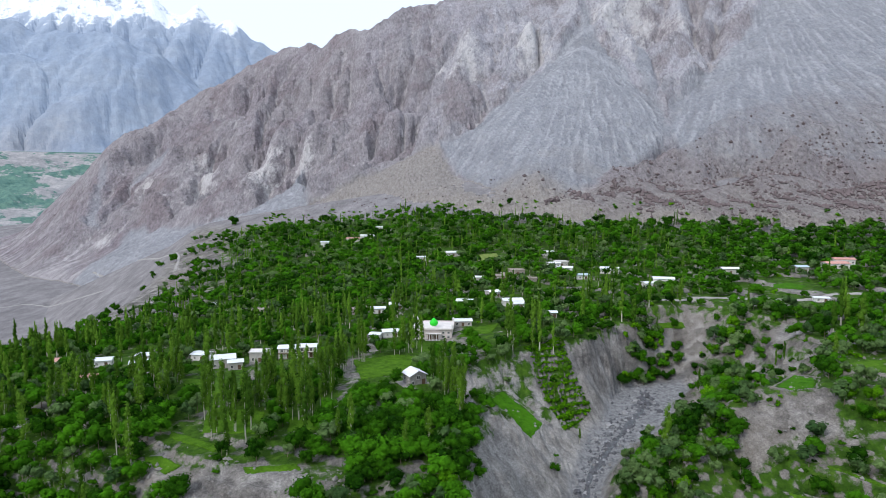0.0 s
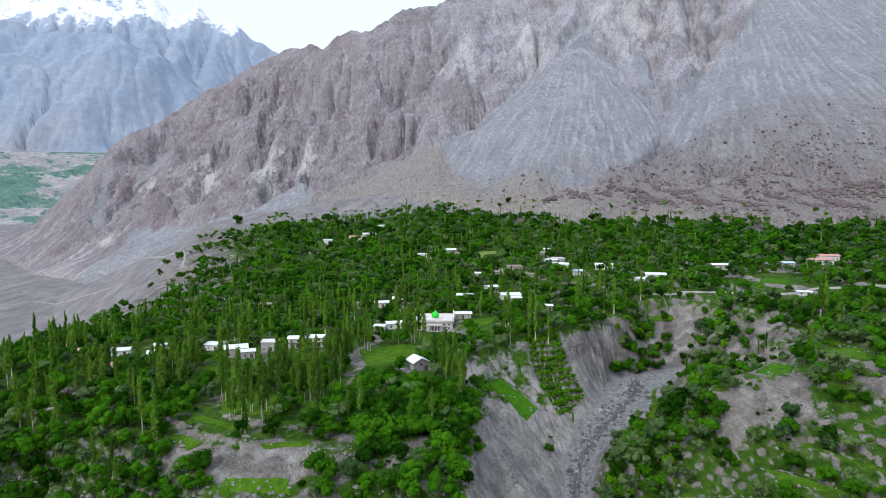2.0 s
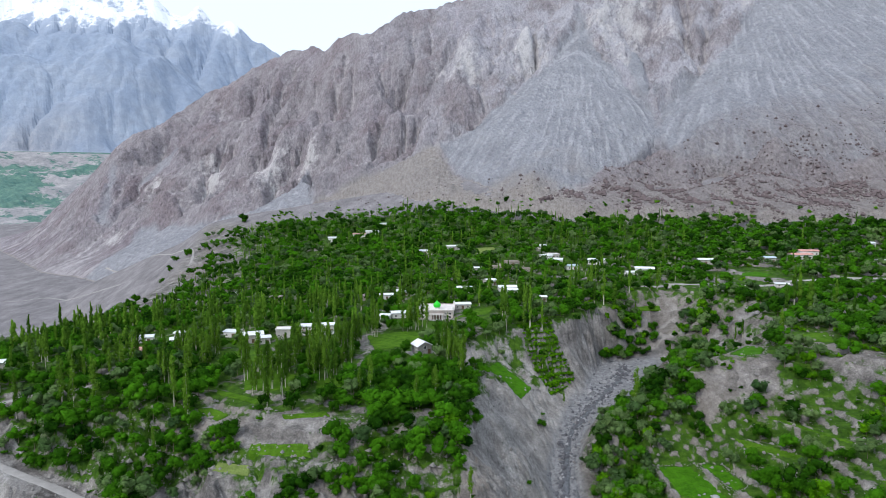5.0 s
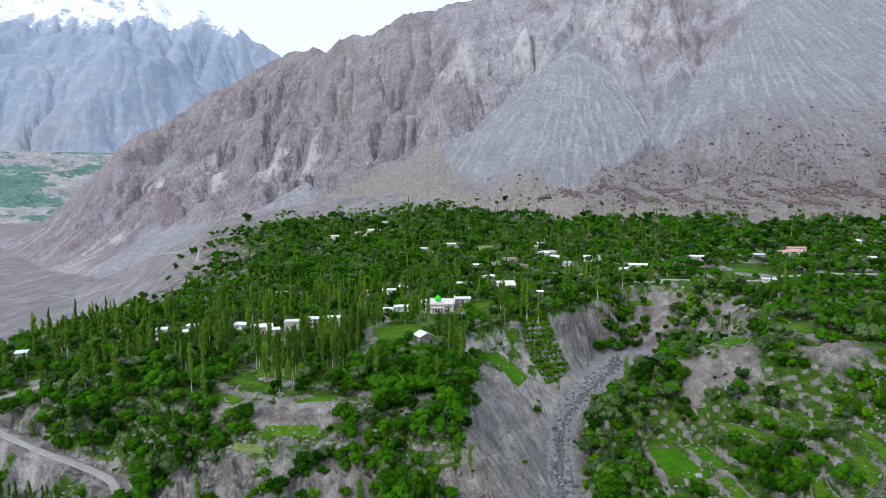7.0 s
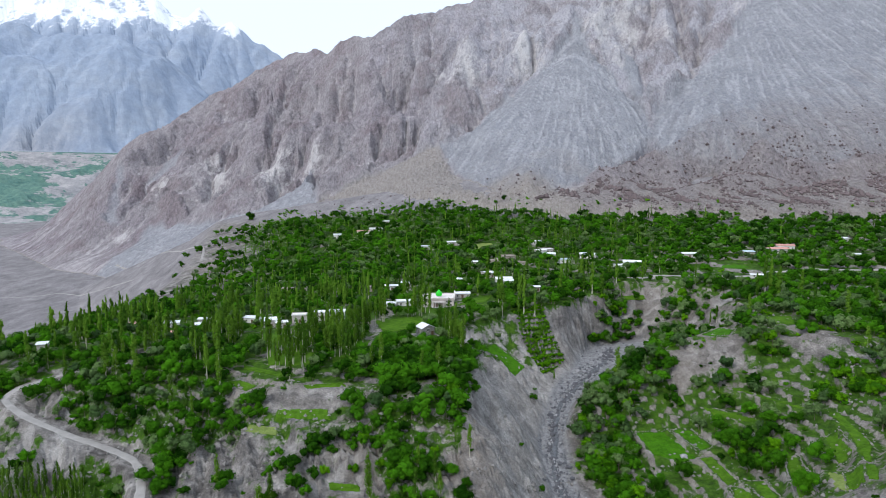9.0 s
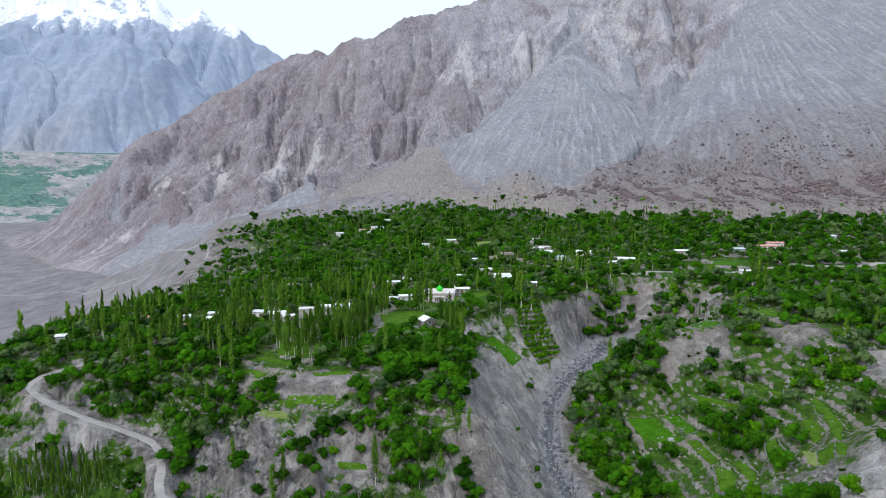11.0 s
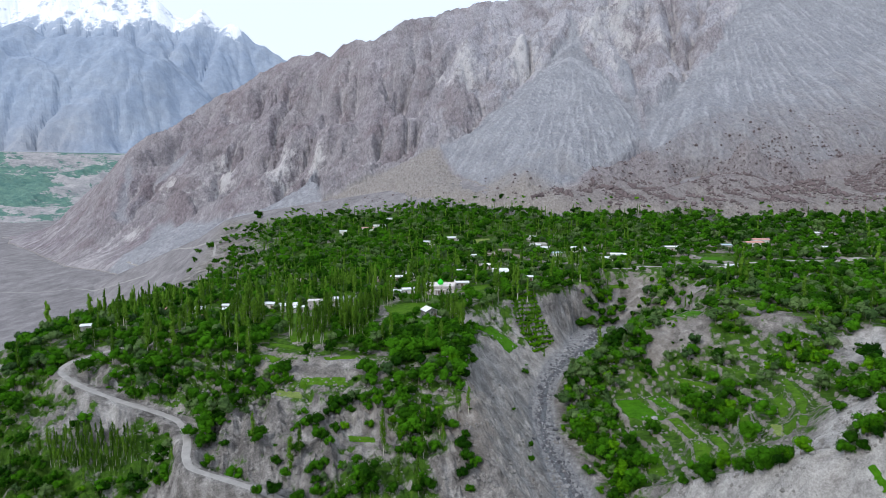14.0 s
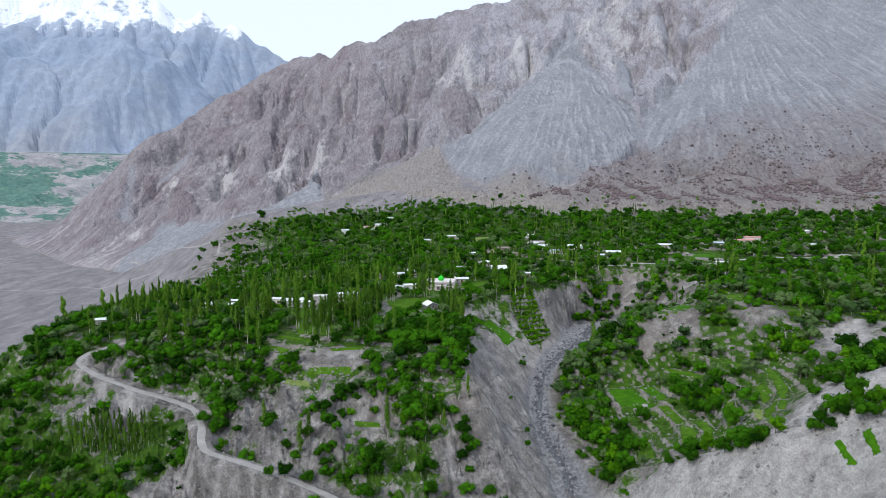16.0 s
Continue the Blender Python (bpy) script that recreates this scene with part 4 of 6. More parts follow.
# ---- houses in plan: x, y, width, depth, wall height, turn, roof, storeys ----
HOUSES = [
    (10, 339, 9, 6, 2.9, 4, "tin", 1), (-26, 326, 8, 6, 3.0, 12, "tin", 1), (-33, 322, 5, 5, 2.8, -8, "tin", 1),
    (-98, 291, 10, 8, 4.2, 18, "tin", 1), (-91, 286, 6, 5, 3.4, 18, "tin", 1), (-82, 294, 9, 6, 4.4, 6, "flat", 1), (-70, 298, 9, 6, 4.8, 4, "tin", 2), (-62, 299, 8, 6, 4.8, 4, "tin", 2),
    (-137, 296, 9, 6, 3.0, 20, "tin", 1), (-142, 311, 6, 5, 3.0, 0, "tin", 1), (-158, 303, 8, 6, 3.0, 14, "tin", 1), (-181, 310, 8, 6, 3.0, 10, "red", 1), (-112, 303, 7, 6, 3.0, -12, "tin", 1),
    (-75, 664, 14, 7, 3.2, 0, "tin", 1), (-89, 663, 13, 7, 3.2, 0, "red", 1), (-118, 664, 8, 7, 4.6, 10, "tin", 1), (-55, 668, 8, 6, 3.0, 0, "flat", 1), (-66, 690, 7, 6, 3, 0, "tin", 1),
    (-29, 404, 8, 7, 3.2, 16, "tin", 1), (-38, 392, 9, 6, 3.2, 8, "tin", 1), (13, 390, 9, 7, 3.2, -10, "tin", 1), (40, 381, 11, 8, 3.4, 5, "tin", 1), (42, 374, 8, 6, 2.8, 5, "tin", 1), (31, 410, 7, 7, 3.4, 30, "tin", 1),
    (85, 462, 10, 8, 3.2, -10, "tin", 1), (80, 480, 8, 7, 3.2, 15, "tin", 1), (86, 484, 9, 7, 3.2, 5, "flat", 1), (113, 449, 12, 9, 3.4, -18, "tin", 1),
]
HOUSES_EAST = [
    (136, 408, 12, 8, 3.4, -14, "tin", 1), (126, 404, 7, 6, 3.0, 8, "tin", 1), (182, 421, 10, 7, 3.4, -6, "tin", 1), (221, 410, 7, 7, 3.6, 0, "blue", 1), (244, 413, 14, 8, 3.4, 4, "red", 1),
    (253, 420, 12, 7, 3.4, -8, "red", 1), (196, 342, 7, 4, 2.2, -12, "tin", 1), (57, 346, 5, 5, 3.0, 0, "tin", 1), (45, 462, 9, 7, 3.0, 0, "mud", 1), (52, 468, 10, 8, 3.2, 8, "mud", 1), (56, 446, 14, 5, 2.4, -6, "mud", 1),
    (40, 455, 8, 7, 3.0, -8, "mud", 1), (-18, 545, 8, 6, 3.2, 0, "tin", 1), (8, 545, 11, 8, 3.2, 10, "tin", 1), (-162, 474, 7, 6, 3, 12, "tin", 1), (-120, 428, 8, 6, 3, 0, "mud", 1), (-54, 400, 7, 6, 3, 10, "mud", 1),
    (24, 456, 7, 6, 3, 0, "tin", 1), (82, 520, 8, 6, 3, 0, "tin", 1), (92, 440, 8, 6, 3.0, 10, "blue", 1), (-206, 262, 8, 6, 3.2, 15, "tin", 1), (-150, 276, 7, 6, 3.0, 8, "red", 1),
    (300, 430, 9, 7, 3.2, 5, "tin", 1), (280, 380, 8, 6, 3.2, -10, "tin", 1), (-128, 640, 9, 7, 3, 8, "mud", 1),
]
SPECIAL = [(-4, 326, 19, 17), (-11, 252, 10, 9)]

# ---- trees ----
def free_ground(x, y, tall):
    """Where a tree may stand: off fields, roads, houses and the clear views in front of the houses."""
    ok = np.ones(x.shape, bool)
    for key, (ring, _) in ALL_FIELDS.items():
        if tall and key in ("poplar_glade", "house_meadow", "glade_plot"):
            continue
        px, py = np.array(ring, float).T
        i = np.flatnonzero((x > px.min() - 2) & (x < px.max() + 2) & (y > py.min() - 34) & (y < py.max() + 2))
        ok[i] &= inside(x[i], y[i], ring) < -1.2
        for ahead in (5, 10, 15, 20, 26, 32) if tall else ((5, 9) if key in BOWL_FIELDS else (5, 10)):
            ok[i] &= inside(x[i], y[i] + ahead, ring) < -0.5
    front = 15 if tall else 8
    for hx, hy, w, d, *_ in HOUSES + HOUSES_EAST + SPECIAL:
        ok &= ~((np.abs(x - hx) < w * 0.5 + 2) & (y > hy - d * 0.5 - front * (2.6 if (hx, hy) in ((-4, 326), (-11, 252), (-70, 298), (-62, 299), (-82, 294), (-98, 291), (10, 339), (-26, 326)) else 1)) & (y < hy + d * 0.5 + 3))
    dd, _, _ = along(x, y, EAST_ROAD)
    near = np.minimum(along(x, y + 7, EAST_ROAD)[0], along(x, y + 14, EAST_ROAD)[0])
    return ok & (dd > 4) & ((near > 4.5) | (x < 140))


EAST_ROAD = [(120, 366, 0), (150, 362, 0), (163, 360, 0), (169, 355, 0), (175, 347, 0), (184, 345, 0), (197, 347, 0), (215, 350, 0), (240, 346, 0), (300, 335, 0), (380, 330, 0)]
# thick groves in plan: corners, share of poplars
GROVES = [
    ([(54, 208), (62, 228), (80, 218), (86, 205), (72, 176), (55, 182)], 0.15), 
    ([(-24, 136), (-20, 128), (-4, 126), (-2, 134)], 0.85), ([(-30, 210), (-28, 190), (12, 182), (14, 200), (-4, 232)], 0.05), ([(-64, 200), (-40, 200), (-36, 192), (-60, 192)], 0.0),
    ([(60, 150), (66, 122), (76, 118), (70, 150)], 0.05), ([(132, 96), (150, 128), (172, 150), (180, 130), (150, 84)], 0.1), ([(96, 80), (92, 74), (98, 68), (102, 72)], 0.0),
    ([(-128, 165), (-108, 142), (-116, 136), (-132, 152)], 0.1), ([(58, 332), (62, 350), (108, 356), (108, 337)], 0.0), ([(18, 262), (20, 292), (50, 312), (56, 306), (34, 290), (30, 276)], 0.05), ([(9, 220), (11, 246), (18, 262), (24, 259), (17, 240)], 0.0), ([(104, 160), (128, 160), (124, 150), (106, 146)], 0.0),
    ([(-10, 262), (-4, 284), (8, 286), (8, 258)], 0.6), ([(-24, 292), (-14, 300), (-13, 292), (-20, 286)], 1.0), ([(118, 294), (114, 306), (128, 318), (134, 306)], 0.0), ([(86, 313), (102, 310), (120, 318), (122, 334), (112, 332), (100, 321)], 0.0), 
    ([(-210, 150), (-240, 120), (-150, 100), (-130, 132), (-180, 144)], 0.1), ([(112, 46), (106, 60), (118, 66), (126, 56)], 0.1), ([(-212, 172), (-197, 176), (-140, 161), (-139, 151), (-198, 151)], 0.75), ([(-197, 148), (-133, 144), (-125, 137), (-151, 131), (-189, 133)], 0.1),
]
GLADES = [([(-200, 205), (-140, 188), (-132, 166), (-196, 166)], 0.3), ([(-110, 292), (-50, 296), (-46, 262), (-100, 262)], 0.45), ([(-40, 250), (-10, 246), (2, 224), (-30, 214), (-46, 230)], 0.35),
          ([(160, 350), (170, 392), (215, 396), (216, 352)], 0.06), ([(178, 336), (180, 352), (214, 352), (210, 334)], 0.25),
          ([(120, 328), (118, 344), (136, 350), (150, 340)], 0.05), ([(180, 165), (196, 190), (215, 190), (200, 150)], 0.1), *((list(ring), 0.08) for ring in PALE_GROUND), ([(122, 200), (140, 232), (172, 228), (176, 190), (150, 172), (130, 180)], 0.4)]


def grow(step, seed, only_poplars=False):
    """Tree places on a jittered grid, thinned by what the ground carries."""
    r = np.random.RandomState(seed)
    gx, gy = np.meshgrid(np.arange(-345, 480, step), np.arange(40, 800, step))
    x = (gx + r.uniform(-0.48, 0.48, gx.shape) * step).ravel()
    y = (gy + r.uniform(-0.48, 0.48, gx.shape) * step).ravel()
    if not only_poplars:
        extra = (gy.ravel() < 262)
        more = r.uniform(size=extra.sum()) < 0.45
        x, y = np.concatenate([x, x[extra][more] + 3.1]), np.concatenate([y, y[extra][more] + 2.7])
    if only_poplars:
        thin = (y < 380) | (r.uniform(size=x.shape) < 0.4)
        x, y = x[thin], y[thin]
    seen = np.abs(x) < 0.66 * (y + 131) + 34
    x, y = x[seen], y[seen]
    info = land(x, y)
    west = info["side"] < 0
    v = info["v"]
    gap = fbm(x / 34, y / 34, 3, 101)
    leafy = smooth(-72, -98, x)
    p = np.where(west, np.interp(v, [40, 95, 150, 180, 205], [0.7, 0.85, 0.95, 0.88, 0.8]) * (1 - leafy) + leafy * np.interp(v, [40, 80, 105, 150, 180, 215], [0.8, 0.84, 0.74, 0.68, 0.68, 0.72]), np.interp(y, [40, 105, 140, 200, 225, 300], [0.1, 0.12, 0.24, 0.34, 0.85, 0.95]))
    p = p + 0.8 * gap
    p = np.where(y > 420, np.maximum(p, 0.68 + 1.0 * gap), p)
    p = p * (1 - info["gorge"] * np.where(west, 0.95, 0.25))
    poplar = np.clip(np.interp(y, [250, 430], [0.4, 0.24]) + 1.3 * fbm(x / 42 + 9, y / 42, 3, 111) + 0.1 * west - 0.22 * (~west) - 0.3 * (v < 190), 0.0, 0.95)
    p = p * (1 - info["bareness"])
    for ring, share in GROVES:
        m = inside(x, y, ring) > 0
        p, poplar = np.where(m, 1.0, p), np.where(m, share, poplar)
    for ring, amount in GLADES:
        p = np.where(inside(x, y, ring) > 0, p * amount, p)
    edge = np.interp(y, [150, 250, 500, 650, 900], [-240, -256, -268, -278, -320])
    p = p * (info["rock"] < 0.5) * smooth(26, np.where(x < -60, 110, 48), foot_line(x) - y + 50 * gap) * smooth(-12, np.where(y > 430, 125, 38), x - edge + np.where(y > 430, 80, 40) * gap) * (info["reach"] > 2.5) * (info["road"] > 5)
    stand = fbm(x / 17, y / 17, 2, 151) + 0.25 * fbm(x / 60, y / 60, 2, 155)
    if only_poplars:
        p = np.where((stand > np.interp(y, [240, 330], [0.36, 0.27])) & (v > 172), np.minimum(p * 1.3, 0.9), 0) * np.where(west, np.interp(y, [220, 290, 380, 420], [0.35, 0.65, 0.75, 1.0]), np.interp(x, [60, 160], [0.04, 0.12]))
        is_poplar = np.ones(x.shape, bool)
    else:
        p = np.where((stand > 0.36) & west & (v > 172), 0.2 * p, p)
        is_poplar = r.uniform(size=x.shape) < poplar * np.interp(y, [230, 300, 450], [0.25, 0.5, 0.3]) * np.where(west, 1.0, 0.35)
    p = np.where(is_poplar & (x - edge < 50), 0.3 * p, p)
    keep = (r.uniform(size=x.shape) < p) & np.where(is_poplar, free_ground(x, y, True), free_ground(x, y, False))
    return x[keep], y[keep], info["z"][keep], is_poplar[keep], info["gorge"][keep], v[keep], west[keep], r


*first, rng = grow(6.1, 12)
*second, _ = grow(4.3, 13, True)
tx, ty, tz, tp, tg, tv_, tw = (np.concatenate(pair) for pair in zip(first, second))
distance = np.hypot(tx, ty + 100)
size = rng.uniform(0.62, 1.12, len(tx)) * np.where((tv_ < 165) & tw & (tx > -95), 0.8, 1.0) * np.where(tg > 0.5, 0.6, 1.0) * np.where(ty < 262, 1.08, 1.0) * np.where(~tp & (ty > 420), 1.15, 1.0) * np.where(tp & (ty > 300), np.interp(ty, [300, 450, 600], [1.0, 0.8, 0.66]), 1.0)
size = np.where((ty < 175) & (tx < -112), 0.78, 1.0) * size
size = np.where(tp & (ty < 178) & (tx < -110), 0.55 * size, size)
spin = rng.uniform(0, 6.28, len(tx))

rp = np.random.RandomState(21)
POPLARS = [tree_proto("poplar", "tall slim green poplar with a pale bare stem", "poplar", rp, poplar_lobes, w, h, st, 9, 620, 0.25, LEAF_POPLAR, BARK_PALE)
           for w, h, st in ((3.2, 18, 3.6), (2.6, 20, 5.0), (4.0, 17, 2.6), (2.3, 16, 5.0))]
ROUND = [tree_proto("broadleaf_tree", "round-headed dark green broadleaf tree", "tree", rp, broadleaf_lobes, w, h, st, 12, 900, 0.27, LEAF_BROAD, BARK)
         for w, h, st in ((8.0, 8.5, 1.6), (9.0, 8.0, 1.3), (6.6, 7.6, 1.8), (7.6, 9.6, 2.0))]
WILLOW = [tree_proto("willow", "loose grey-green willow tree", "willow", rp, broadleaf_lobes, w, h, st, 9, 520, 0.28, LEAF_GREY, BARK)
          for w, h, st in ((7.0, 8.0, 1.5), (5.6, 7.5, 1.8))]
YOUNG = [tree_proto("young_tree", "fresh light green young tree", "tree", rp, broadleaf_lobes, w, h, st, 8, 480, 0.27, LEAF_LIGHT, BARK)
         for w, h, st in ((5.5, 6.0, 1.0), (4.4, 6.4, 1.3))]
SHRUB = [tree_proto("shrub", "low green shrub on stony ground", "shrub", rp, broadleaf_lobes, w, h, 0.1, 5, 170, 0.25, LEAF_BROAD, BARK, 3)
         for w, h in ((3.2, 2.2), (2.4, 1.9))]
# thickets: corners in plan, spacing, size
THICKETS = [([(85, 311), (90, 328), (104, 346), (118, 346), (112, 328), (100, 314)], 3.6, 0.72), ([(57, 180), (56, 205), (66, 228), (84, 240), (98, 236), (90, 214), (78, 206), (76, 178), (68, 160), (60, 160)], 4.6, 0.78),
            ([(66, 150), (62, 122), (72, 116), (80, 128), (76, 150)], 4.6, 0.8), ([(98, 240), (104, 262), (118, 290), (132, 300), (136, 280), (118, 250)], 5.0, 0.8),
            ([(-37, 219), (-30, 240), (-18, 240), (-5, 232), (14, 210), (9, 188), (-28, 176)], 5.6, 0.85), ([(-24, 143), (-22, 154), (-15, 156), (-3, 149), (2, 137), (-23, 136)], 5.0, 0.7), ([(136, 226), (152, 222), (146, 206), (134, 212)], 4.6, 0.7), ([(105, 57), (108, 68), (126, 64), (132, 44), (122, 36), (115, 50)], 3.6, 0.45), ([(2, 112), (10, 112), (10, 134), (3, 136)], 5.0, 0.6), ([(124, 296), (134, 330), (148, 328), (147, 302), (136, 286)], 5.4, 0.85), ([(-100, 196), (-92, 206), (-84, 200), (-72, 176), (-84, 176)], 5.6, 0.75), ([(-112, 150), (-104, 176), (-94, 172), (-100, 146)], 5.6, 0.75), ([(140, 178), (160, 196), (176, 186), (160, 160)], 5.2, 0.7)]
NURSERY = [(-180, 163), (-160, 166), (-136, 163), (-129, 151), (-163, 149)]
# tall poplars on the meadows before the houses
TALL = [(-94, 256), (-72, 227), (-65, 211), (-68, 234), (-52, 221), (-49, 219), (-72, 209), (-81, 225), (-78, 232), (-71, 252), (-65, 245), (-51, 244), (-50, 258), (-45, 272), (-41, 274), (-51, 280), (-46, 264), (-35, 284), (-18, 298), (-16, 301), (-14, 296), (0, 245), (2, 238), (4, 235), (1, 231), (6, 250)]
TALL += [(-123, 259), (-117, 252), (-109, 258), (-108, 265), (-116, 229), (-112, 226), (-156, 236), (-146, 243), (-146, 255), (-140, 254), (-60, 251), (-61, 273)]
# single large trees that stand alone: x, y, size
ALONE = [(89, 81, 0.7), (93, 83, 0.8), (93, 76, 0.85), (96, 72, 0.7), (83, 99, 0.6), (107, 171, 1.2), (113, 159, 1.15), (109, 123, 0.8), (71, 146, 1.0), (76, 150, 0.9), (65, 155, 0.9), (75, 157, 0.8), (122, 187, 0.8), (126, 179, 0.8), (131, 168, 0.8), (-30, 117, 1.1), (-34, 120, 0.9), (-64, 129, 0.55), (-66, 119, 0.95), (-72, 118, 0.6), (-51, 122, 0.5), (-57, 118, 0.7), (-50, 159, 0.6), (-36, 157, 0.65), (-44, 158, 0.6), (4, 131, 0.8), (6, 120, 0.5), (-9, 107, 0.8), (5, 106, 0.7),
         (13, 105, 0.6), (78, 137, 1.1), (75, 141, 0.9), (69, 126, 1.0), (62, 124, 0.9), (106, 153, 1.15), (112, 145, 1.0), (110, 122, 0.9), (92, 76, 0.8), (95, 72, 0.8), (77, 99, 0.6), (81, 91, 0.75), (105, 58, 0.6), (33, 150, 0.45), (34, 160, 0.4), (90, 315, 0.6), (95, 317, 0.7), (100, 315, 0.6), (104, 320, 0.7), (108, 317, 0.6), (110, 325, 0.75), (114, 330, 0.7), (117, 324, 0.8), (119, 333, 0.7), (98, 322, 0.6), (112, 318, 0.6), (120, 341, 0.7)]
RIDGE = [(-269, 858, 1.5), (-266, 852, 0.8), (-300, 735, 1.0), (-290, 716, 1.2), (-262, 800, 0.7), (-240, 822, 0.6), (-330, 640, 1.1), (-322, 632, 1.0), (-310, 622, 1.1), (-352, 650, 0.8), (60, 700, 0.8), (70, 702, 0.9), (-40, 745, 0.8), (-60, 752, 0.7)]
for n, (x, y, s) in enumerate(ALONE + RIDGE):
    copy_thing(ROUND[n % 4], pose(x, y, height(x, y) - 0.2, 0, 0, 47 * n) @ Matrix.Scale(s, 4))
rt = np.random.RandomState(63)
for ring, step, grown in THICKETS:
    gx, gy = (a.ravel() for a in np.meshgrid(np.arange(-115, 180, step), np.arange(30, 350, step)))
    gx, gy = gx + rt.uniform(-0.4, 0.4, gx.shape) * step, gy + rt.uniform(-0.4, 0.4, gx.shape) * step
    for x, y in zip(*(a[(inside(gx, gy, ring) > 0) & free_ground(gx, gy, False)] for a in (gx, gy))):
        kind = ((ROUND, YOUNG, YOUNG, WILLOW) if x > 40 else (ROUND,) * 4)[rt.randint(4)]
        copy_thing(kind[rt.randint(2)], pose(x, y, height(x, y) - 0.2, 0, 0, rt.uniform(0, 360)) @ Matrix.Scale(grown * rt.uniform(0.7, 1.2) * (1.0 if kind is ROUND else 1.25), 4))
for n, (x, y) in enumerate(TALL):
    for k in range(2 + n % 3):
        px, py = x + rt.normal(scale=2.0), y + rt.normal(scale=2.0)
        copy_thing(POPLARS[rt.randint(4)], pose(px, py, height(px, py) - 0.2, 0, 0, rt.uniform(0, 360)) @ Matrix.Scale(rt.uniform(0.7, 1.0), 4))
gx, gy = (a.ravel() for a in np.meshgrid(np.arange(-185, -125, 2.6), np.arange(146, 168, 2.6)))
gx, gy = gx + rt.uniform(-0.9, 0.9, gx.shape), gy + rt.uniform(-0.9, 0.9, gx.shape)
rows = inside(gx, gy, NURSERY) > 0
for x, y in zip(gx[rows], gy[rows]):
    copy_thing(POPLARS[rt.randint(4)], pose(x, y, height(x, y) - 0.2, 0, 0, rt.uniform(0, 360)) @ Matrix.Scale(rt.uniform(0.38, 0.52), 4))
near_order = np.argsort(distance)
used_poplar = used_round = used_other = 0
rest_poplar, rest_round, rest_grey = [], [], []
mixer = np.random.RandomState(31)
for i in near_order:
    if -185 < tx[i] < -125 and inside(tx[i:i + 1], ty[i:i + 1], NURSERY)[0] > -3:
        continue
    spot = (tx[i], ty[i], tz[i] - 0.25, size[i], spin[i])
    kind = mixer.uniform()
    m = pose(*spot[:3], 0, 0, math.degrees(spot[4])) @ Matrix.Scale(spot[3], 4)
    if tp[i]:
        if used_poplar < 110:
            copy_thing(POPLARS[mixer.randint(4)], m)
            used_poplar += 1
        else:
            rest_poplar.append(spot)
    elif kind < (0.5 if tx[i] > 45 and ty[i] < 262 else 0.26):
        if used_other < 210:
            copy_thing((WILLOW if mixer.uniform() < (0.2 if tx[i] > 45 else 0.5) else YOUNG)[mixer.randint(2)], m)
            used_other += 1
        else:
            rest_grey.append(spot)
    elif used_round < 125:
        copy_thing(ROUND[mixer.randint(4)], m)
        used_round += 1
    else:
        rest_round.append(spot)


def light_proto(shape, wide, tall, stem, lobes, cards, size, core=0.95, lump=(OCTA_V, OCTA_F)):
    c, r = shape(rp, wide, tall, stem, lobes)
    v, f = crown_arrays(rp, c, r, cards, size, core, *lump)
    return v, f, stem + (tall - stem) * 0.4, 0.022 * tall


def split_wood(name, label, category, spots, shape, dims, leaf, bark, cards, size):
    """The trees past the nearest: a fuller sort close by and a leaner one far off."""
    close = [s for s in spots if s[1] < 370]
    far = [s for s in spots if s[1] >= 370]
    for group, n, k, lobes, core, lump in ((close, cards, size, 7, 0.8, (ICO_V, ICO_F)), (far, cards // 3, size * 1.6, 4, 0.85, (OCTA_V, OCTA_F))):
        if group:
            wood(name, label, category, rp, [light_proto(shape, *d, lobes, n, k, core, lump) for d in dims], group, leaf, bark)


split_wood("poplar_wood", "dense stand of slim green poplars", "poplars", rest_poplar, poplar_lobes, ((2.8, 18, 3.6), (2.3, 19, 4.6), (3.6, 16, 2.6)), LEAF_POPLAR, BARK_PALE, 140, 0.4)
split_wood("broadleaf_wood", "dense wood of dark green broadleaf trees", "trees", rest_round, broadleaf_lobes, ((8.0, 8.5, 1.6), (9.0, 8.0, 1.3), (6.6, 7.6, 1.8)), LEAF_BROAD, BARK, 215, 0.44)
split_wood("willow_wood", "grey-green willows among darker trees", "willows", rest_grey, broadleaf_lobes, ((7.0, 8.0, 1.5), (5.6, 7.5, 1.8)), LEAF_GREY, BARK, 220, 0.44)


